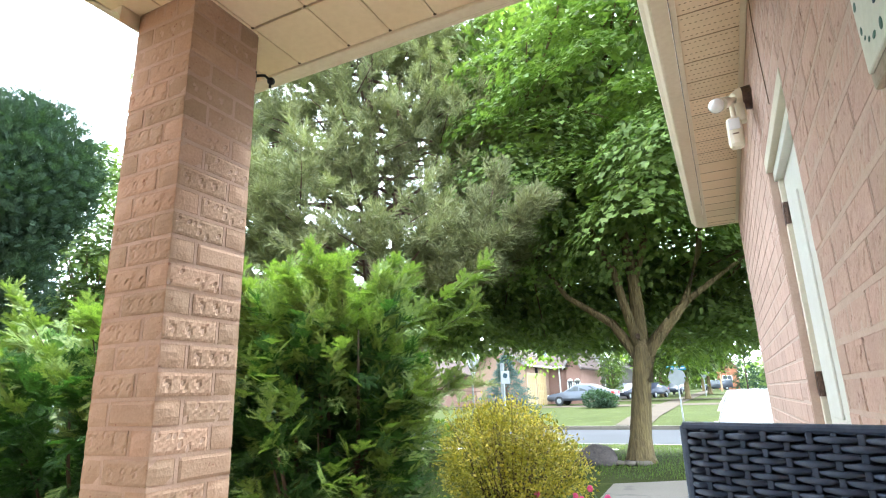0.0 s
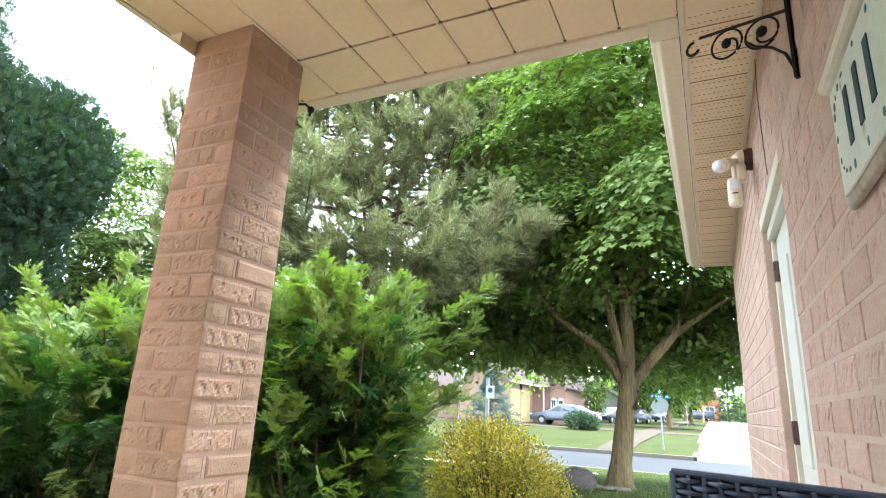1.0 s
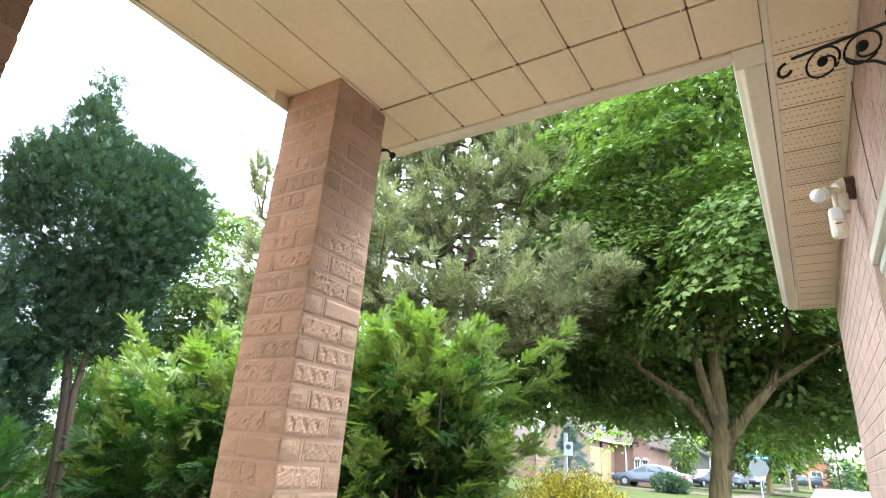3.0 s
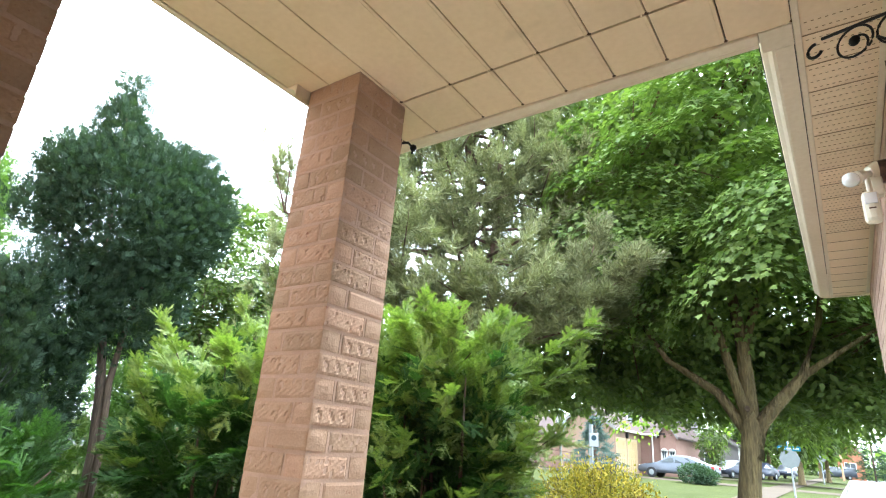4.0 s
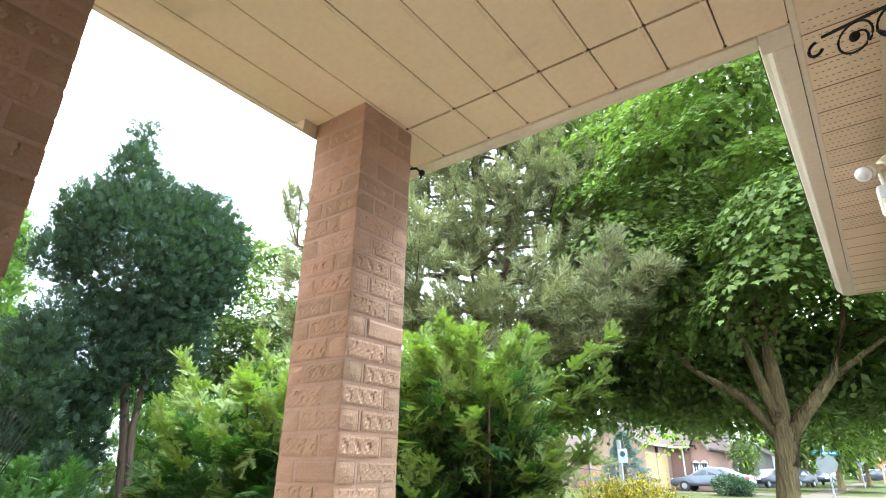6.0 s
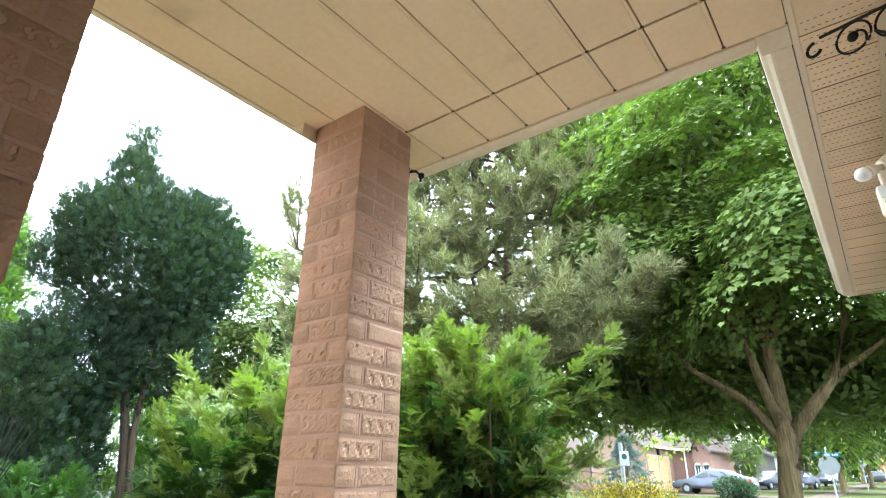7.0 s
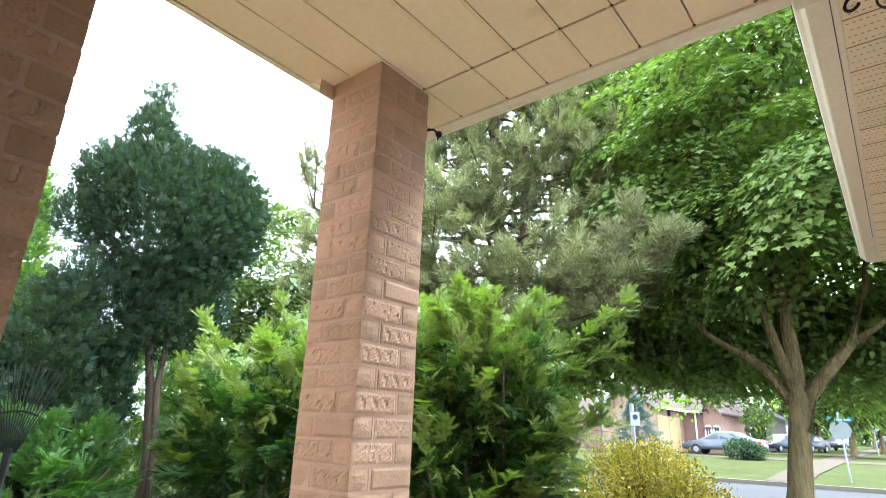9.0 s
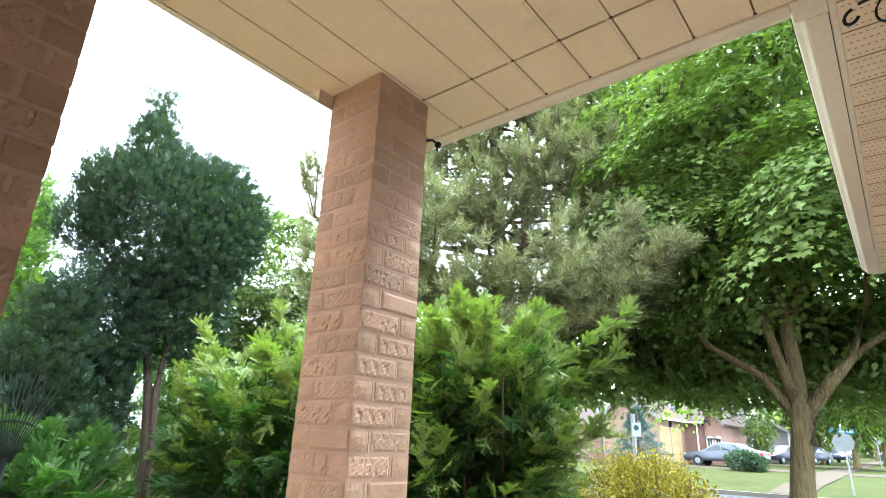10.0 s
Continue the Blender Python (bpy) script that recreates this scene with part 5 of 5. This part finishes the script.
def gable_block(root, x0, x1, y0, y1, z0, eave, ridge, wall_m, along="y"):
    bm = bmesh.new()
    if along == "y":
        xm = (x0 + x1) / 2
        P = [(x0, y0, z0), (x1, y0, z0), (x1, y0, eave), (xm, y0, ridge), (x0, y0, eave)]
        Q = [(x, y1, z) for x, _, z in P]
    else:
        ym = (y0 + y1) / 2
        P = [(x0, y0, z0), (x0, y1, z0), (x0, y1, eave), (x0, ym, ridge), (x0, y0, eave)]
        Q = [(x1, y, z) for _, y, z in P]
    a, b = [bm.verts.new(p) for p in P], [bm.verts.new(p) for p in Q]
    bm.faces.new(a), bm.faces.new(b[::-1])
    for i in range(5):
        bm.faces.new((a[i], b[i], b[(i + 1) % 5], a[(i + 1) % 5]))
    bmesh.ops.recalc_face_normals(bm, faces=bm.faces[:])
    part("wall", bm, wall_m, root)
    o = 0.35
    for s in (0, 1):
        e, r = P[2 if s else 4], P[3]
        d = (Vector(e) - Vector(r)).normalized()
        ext = (Vector(Q[0]) - Vector(P[0])).normalized()
        c = [Vector(r), Vector(e) + d * o]
        base = [c[0] - ext * o, c[1] - ext * o, Vector(Q[3]) + ext * o, Vector(Q[2 if s else 4]) + d * o + ext * o]
        vs = [base[0], base[1], base[3], base[2]]
        vs = [v + Vector((0, 0, 0.02)) for v in vs] + [v + Vector((0, 0, 0.16)) for v in vs]
        obj("roof", vs, [(3, 2, 1, 0), (4, 5, 6, 7), (0, 1, 5, 4), (1, 2, 6, 5), (2, 3, 7, 6), (3, 0, 4, 7)], ROOF, root)
        fv = [base[0] - ext * 0.02, base[1] - ext * 0.02]
        fv = [v + Vector((0, 0, h)) for v in fv for h in (-0.08, 0.17)]
        fv = fv + [v - ext * 0.03 for v in fv]
        obj("barge_board", fv, [(0, 1, 3, 2), (4, 6, 7, 5), (0, 4, 5, 1), (2, 3, 7, 6), (1, 5, 7, 3), (0, 2, 6, 4)], SIDING, root)


H0 = level(45)
hs = thing("house", "pink brick house with garage and brown shingle roof", "house", (0, 0, H0), 0, group="far houses")
gable_block(hs, -13.7, -11.85, 46.0, 54, -0.2, 2.95, 4.6, FAR_BRICK, "x")
gable_block(hs, -11.9, -10.75, 45.7, 53.5, -0.2, 2.9, 3.8, FAR_BRICK, "y")
gable_block(hs, -17.2, -13.4, 39.9, 46.2, -0.2, 2.98, 4.3, FAR_PEACH, "y")
gable_block(hs, -17, -11.6, 50, 58, 2.0, 5.4, 7.0, SIDING, "x")
for y0, y1 in ((40.35, 42.2), (42.7, 44.75)):
    dr = part("garage_door", box((-13.4, y0, -0.1), (-13.34, y1, 2.2), 0.02), YELLOW_DOOR, hs, "pale yellow panelled garage door")
    part("door_trim", box((-13.4, y0 - 0.14, -0.1), (-13.33, y0 - 0.004, 2.34), 0.01), CREAM_TRIM_FAR, dr)
    part("door_trim", box((-13.4, y1 + 0.004, -0.1), (-13.33, y1 + 0.14, 2.34), 0.01), CREAM_TRIM_FAR, dr)
    part("door_trim", box((-13.4, y0, 2.204), (-13.33, y1, 2.34), 0.01), CREAM_TRIM_FAR, dr)
    for k in range(4):
        for q in range(4):
            a = y0 + 0.08 + (y1 - y0 - 0.16) * q / 4
            part("panel", box((-13.345, a + 0.03, 0.02 + 0.54 * k), (-13.32, a + (y1 - y0 - 0.16) / 4 - 0.03, 0.46 + 0.54 * k), 0.012), YELLOW_DOOR, dr)
part("gutter", box((-13.12, 39.6, 2.76), (-12.98, 46.0, 2.9), 0.02), WHITE, hs, "white eave gutter")
part("gutter", box((-13.0, 45.35, 2.76), (-11.9, 45.6, 2.88), 0.02), WHITE, hs, "white eave gutter")
part("downpipe", cyl((-12.5, 45.9, 0), (-12.5, 45.9, 2.9), 0.06), WHITE, hs)
window(hs, (-11.62, 45.68, 0.75), 0.32, 0.95, arched=True)
window(hs, (-11.05, 45.68, 0.75), 0.32, 0.95, arched=True)
window(hs, (-14.9, 49.98, 3.7), 1.2, 1.0)
window(hs, (-12.9, 49.98, 3.7), 1.0, 1.0)
part("wall_lamp", box((-13.39, 42.37, 2.35), (-13.2, 42.53, 2.75), 0.04), IRON, hs)
h2 = thing("house", "grey sided house behind a white garage trim", "house", (0, 0, level(60)), 0, group="far houses")
gable_block(h2, -13.5, -8.6, 60, 68, -0.3, 2.6, 3.9, SIDING, "y")
part("corner_board", box((-8.75, 59.9, 0), (-8.4, 59.99, 2.6), 0.02), WHITE, h2)
window(h2, (-11, 59.98, 0.8), 1.2, 1.1)
h3 = thing("house", "orange brick house at the end of the street", "house", (0, 0, level(128)), 0, group="far houses")
gable_block(h3, -2.6, 1.2, 128, 136, -0.4, 4.2, 6.5, FAR_ORANGE, "y")
window(h3, (-0.8, 127.98, 1.2), 1.6, 1.4)
h4 = thing("house", "brown brick house end behind the spruce", "house", (0, 0, level(40)), 0, group="far houses")
gable_block(h4, -30, -18.6, 43, 51, -0.2, 2.5, 3.9, FAR_BRICK, "x")
window(h4, (-25, 42.98, 1.0), 1.6, 1.2)


# signs
st = thing("stop_sign", "grey back of an octagonal street sign with name plates", "road sign", (-2.18, 25.7, level(25.7)))
part("pole", cyl((0, 0, -0.1), (-0.05, 0, 2.35), 0.03, 0.03, 10), STEEL, st)
part("sign_plate", cyl((-0.04, -0.045, 1.72), (-0.04, -0.03, 1.72), 0.34, n=8), SIGN_BACK, st)
tl = part("name_plate", box((-0.4, -0.02, 2.0), (0.34, 0.0, 2.16), 0.006), TEAL, st, "teal street name plate")
for a, b in ((-0.35, -0.15), (-0.11, 0.07), (0.11, 0.29)):
    part("lettering_bar", box((a, -0.0245, 2.05), (b, -0.0195, 2.11), 0), SIGN_WHITE, tl)
part("name_plate", box((-0.06, -0.35, 2.18), (-0.04, 0.35, 2.32), 0.006), TEAL, st, "teal street name plate seen edge on")
dm = thing("diamond_sign", "pale grey back of a diamond road sign", "road sign", (-6.52, 15.0, level(15.0)), 94)
part("pole", cyl((0, 0, -0.1), (0, 0, 2.55), 0.028, n=10), STEEL, dm)
bm = bmesh.new()
q = [bm.verts.new(v) for v in ((-0.42, -0.02, 2.1), (0, -0.02, 1.68), (0.42, -0.02, 2.1), (0, -0.02, 2.52), (-0.42, -0.035, 2.1), (0, -0.035, 1.68), (0.42, -0.035, 2.1), (0, -0.035, 2.52))]
for f in ((0, 1, 2, 3), (7, 6, 5, 4), (0, 4, 5, 1), (1, 5, 6, 2), (2, 6, 7, 3), (3, 7, 4, 0)):
    bm.faces.new([q[i] for i in f])
part("sign_plate", bm, SIGN_BACK, dm)
part("stiffener", box((-0.02, -0.055, 1.66), (0.02, -0.034, 2.53), 0.004), STEEL, dm)
pk = thing("parking_sign", "small white parking sign on a pale wooden post", "road sign", (-9.36, 24.8, level(24.8)))
part("post", box((-0.07, -0.07, -0.1), (0.07, 0.07, 2.65), 0.01), SIGN_BACK, pk)
sp_ = part("sign_plate", box((-0.03, -0.1, 1.75), (0.35, -0.08, 2.3), 0.01), SIGN_WHITE, pk)
bm = bmesh.new()
cyl((0.16, -0.106, 2.1), (0.16, -0.101, 2.1), 0.11, n=18, bm=bm)
part("sign_mark", bm, INK, sp_)
d2 = thing("diamond_sign", "small pale back of a far road sign", "road sign", (-2.6, 62, level(62)))
part("pole", cyl((0, 0, -0.1), (0, 0, 2.6), 0.04, n=8), STEEL, d2)
part("sign_plate", box((-0.4, -0.05, -0.4), (0.4, -0.03, 0.4), 0.01, None, Matrix.Translation((0, 0, 2.2)) @ Matrix.Rotation(math.pi / 4, 4, "Y")), SIGN_BACK, d2)
up = thing("utility_pole", "pale wooden pole at the street end", "pole", (-1.6, 95, level(95)))
part("pole", cyl((0, 0, -0.2), (0, 0, 6.0), 0.13, 0.1, 10), WOOD, up)

# shrubs, stone, flowers, garden hooks
leafy_bush("round_shrub", (-7.85, 37.5, level(37.5)), [((-0.1, 0, 0.5), (0.95, 0.8, 0.6)), ((0.5, 0, 0.4), (0.7, 0.7, 0.45))], 2600, 32, CEDAR, "low rounded dark green shrub on the far lawn", 0.16, None, 10)
leafy_bush("green_shrub", (-8.0, 13.4, level(13.4)), [((0, 0, 0.32), (0.8, 0.7, 0.36)), ((1.0, 0.4, 0.28), (0.6, 0.5, 0.32))], 3600, 33, LIME, "fresh green shrub beside the road sign", 0.1, None, 20)
bm = bmesh.new()
bmesh.ops.create_icosphere(bm, subdivisions=4, radius=1)
for v in bm.verts:
    k = 1 + 0.22 * noise.noise(v.co * 1.3) + 0.1 * noise.noise(v.co * 4)
    v.co = Vector((v.co.x * 0.34 * k, v.co.y * 0.26 * k, max(-0.1, v.co.z * 0.26 * k)))
stone = part("boulder", bm, ROCK, None, smooth=True)
stone.location = (-2.42, 10.75, -0.07)
tagged(stone, "dark rounded boulder on the lawn", "stone")
rr = random.Random(9)
for i in range(9):
    bm = bmesh.new()
    bmesh.ops.create_icosphere(bm, subdivisions=2, radius=1)
    for v in bm.verts:
        k = 1 + 0.3 * noise.noise(v.co * 1.5 + Vector((i, 0, 0)))
        v.co = Vector((v.co.x * 0.09 * k, v.co.y * 0.07 * k, v.co.z * 0.035 * k))
    s = part("flat_stone", bm, WALK if i % 3 else ROCK, None, smooth=True)
    s.location = (-2.15 + 0.1 * i * 0.6, 10.72 + rr.uniform(-0.08, 0.08), -0.08)
    tagged(s, "flat pale edging stone by the maple", "stone", group="edging stones")
for x, y in ((-2.75, 9.6), (-2.95, 9.8)):
    gh = thing("garden_hook", "small curled rusty iron garden hook", "garden stake", (x, y, -0.1), group="garden hooks")
    obj("stake", *tube([(0, 0, -0.05), (0, 0, 0.2), (-0.02, 0, 0.25), (-0.06, 0, 0.26), (-0.085, 0, 0.23), (-0.08, 0, 0.2)], [0.008] * 6, 6), BRONZE, gh)
rng = np.random.default_rng(77)
fp = thing("flower_plant", "pink flowering plant beside the walk", "plant", (-1.72, 5.75, -0.1))
P = rng.normal(size=(380, 3)) * np.array([0.22, 0.14, 0.07]) + np.array([0, 0, 0.16])
scatter("foliage", oval_leaf(), P, frames_up(rng.normal(size=P.shape) + np.array([0, 0, 0.6]), rng, 0.6), 0.07 * rng.uniform(0.6, 1.2, len(P)), LIME, fp)
for i in range(7):
    bm = bmesh.new()
    c = (rng.normal() * 0.2, rng.normal() * 0.1, 0.3 + rng.uniform(-0.05, 0.07))
    for k in range(6):
        a = k * math.pi / 3
        ball((c[0] + 0.014 * math.cos(a), c[1], c[2] + 0.014 * math.sin(a)), 0.014, 6, bm, (1, 0.4, 1))
    fl_ = part("blossom", bm, PINK, fp, "bright pink blossom")
    obj("stalk", *tube([(c[0], c[1] + 0.005, 0.02), (c[0], c[1] + 0.005, c[2])], [0.004, 0.003], 5), LIME, fp)

# leaf rake standing tines up among the shrubs
rk = thing("leaf_rake", "dark leaf rake standing tines upward in the shrubs", "rake", (RAKE_X, RAKE_Y, -0.1), 62)
part("handle", cyl((0, 0, 0), (0, 0, 0.85), 0.014, 0.014, 10), RAKE, rk)
part("ferrule", cyl((0, 0, 0.83), (0, 0, 0.95), 0.018, 0.02, 10), RAKE, rk)
for i in range(16):
    a = radians(-27 + 54 * i / 15)
    e = Vector((math.sin(a) * 0.44, 0, 0.93 + math.cos(a) * 0.44))
    obj("tine", *tube([(0.004 * (i - 7.5), 0, 0.93), tuple(Vector((0, 0, 0.93)).lerp(e, 0.6)), tuple(e), tuple(e + Vector((0, -0.035, 0.012)))], [0.003, 0.003, 0.003, 0.002], 5), RAKE, rk)
obj("cross_bar", *tube([(math.sin(a) * 0.2, 0.004, 0.93 + math.cos(a) * 0.2) for a in [radians(-27 + 54 * k / 8) for k in range(9)]], [0.006] * 9, 6), RAKE, rk)

# grass blades on the nearer lawn
n = 26000
P = np.stack([rng.uniform(-6.5, 0.3, n), 6.5 + 9.2 * rng.uniform(0, 1, n) ** 1.2, np.zeros(n)], 1)
ok = ~((P[:, 0] > -2.0) & (P[:, 1] < 9.0)) & ~((P[:, 1] > 11.85) & (P[:, 1] < 12.95) & (P[:, 0] < -2.3))
P = P[ok]
P[:, 2] = [level(y) - 0.015 for y in P[:, 1]]
turf = new("grass")
tagged(turf, "mown green grass blades on the lawn", "grass", kind="stuff")
scatter("blades", ([(-0.06, 0, 0), (0.06, 0, 0), (0, 1, 0.25)], [(0, 1, 2)]), P, frames_from(np.array([0, 0, 1.0]) + 0.45 * rng.normal(size=P.shape), rng), 0.075 * rng.uniform(0.6, 1.3, len(P)), BLADE, turf)

# ---- bricks of the house wall ----
WB = [brick_mesh("brick", (0.207, 0.09, COURSE - 0.009), s, 40 + i, WALL_BRICK, 16, 5, 0.8) for i, s in enumerate(("pitted", "pitted", "pitted", "plain"))]
rest_v, rest_f = [], []
rb_ = random.Random(12)
STEP = 0.211
for c in range(30):
    z = CEIL - (c + 0.5) * COURSE
    y = -0.2 + (STEP / 2 if c % 2 else 0)
    while y < WALL_END - 0.04:
        a, b = y, min(y + 0.207, WALL_END)
        y += STEP
        pieces = [(a, b)]
        if z - COURSE / 2 < DOOR_TOP - 0.01:
            pieces = [(max(lo, a), min(hi, b)) for lo, hi in ((-1, DOOR_Y0), (DOOR_Y1, WALL_END))]
        for p0, p1 in pieces:
            if p1 - p0 < 0.03 or p1 < 0.9:
                continue
            if 1.25 < p0 and p1 < 3.75 and abs(p1 - p0 - 0.207) < 1e-6 and z > 0.35:
                put_mesh("brick", rb_.choice(WB), wall, pose(WALL_X + 0.045 + rb_.uniform(-0.0008, 0.0006), (p0 + p1) / 2, z, rb_.uniform(-0.3, 0.3), rb_.uniform(-0.4, 0.4), -90))
            else:
                o = WALL_X + rb_.uniform(-0.0008, 0.0006)
                h = (COURSE - 0.009) / 2
                k = len(rest_v)
                e = 0.003
                rest_v += [(o + e, p0, z - h), (o + e, p1, z - h), (o + e, p1, z + h), (o + e, p0, z + h), (o, p0 + e, z - h + e), (o, p1 - e, z - h + e), (o, p1 - e, z + h - e), (o, p0 + e, z + h - e),
                           (o + 0.09, p0, z - h), (o + 0.09, p1, z - h), (o + 0.09, p1, z + h), (o + 0.09, p0, z + h)]
                rest_f += [tuple(k + i for i in f) for f in ((4, 7, 6, 5), (0, 4, 5, 1), (1, 5, 6, 2), (2, 6, 7, 3), (3, 7, 4, 0), (0, 1, 9, 8), (1, 2, 10, 9), (2, 3, 11, 10), (3, 0, 8, 11))]
tagged(obj("far_bricks", rest_v, rest_f, WALL_REST, wall), kind="stuff")
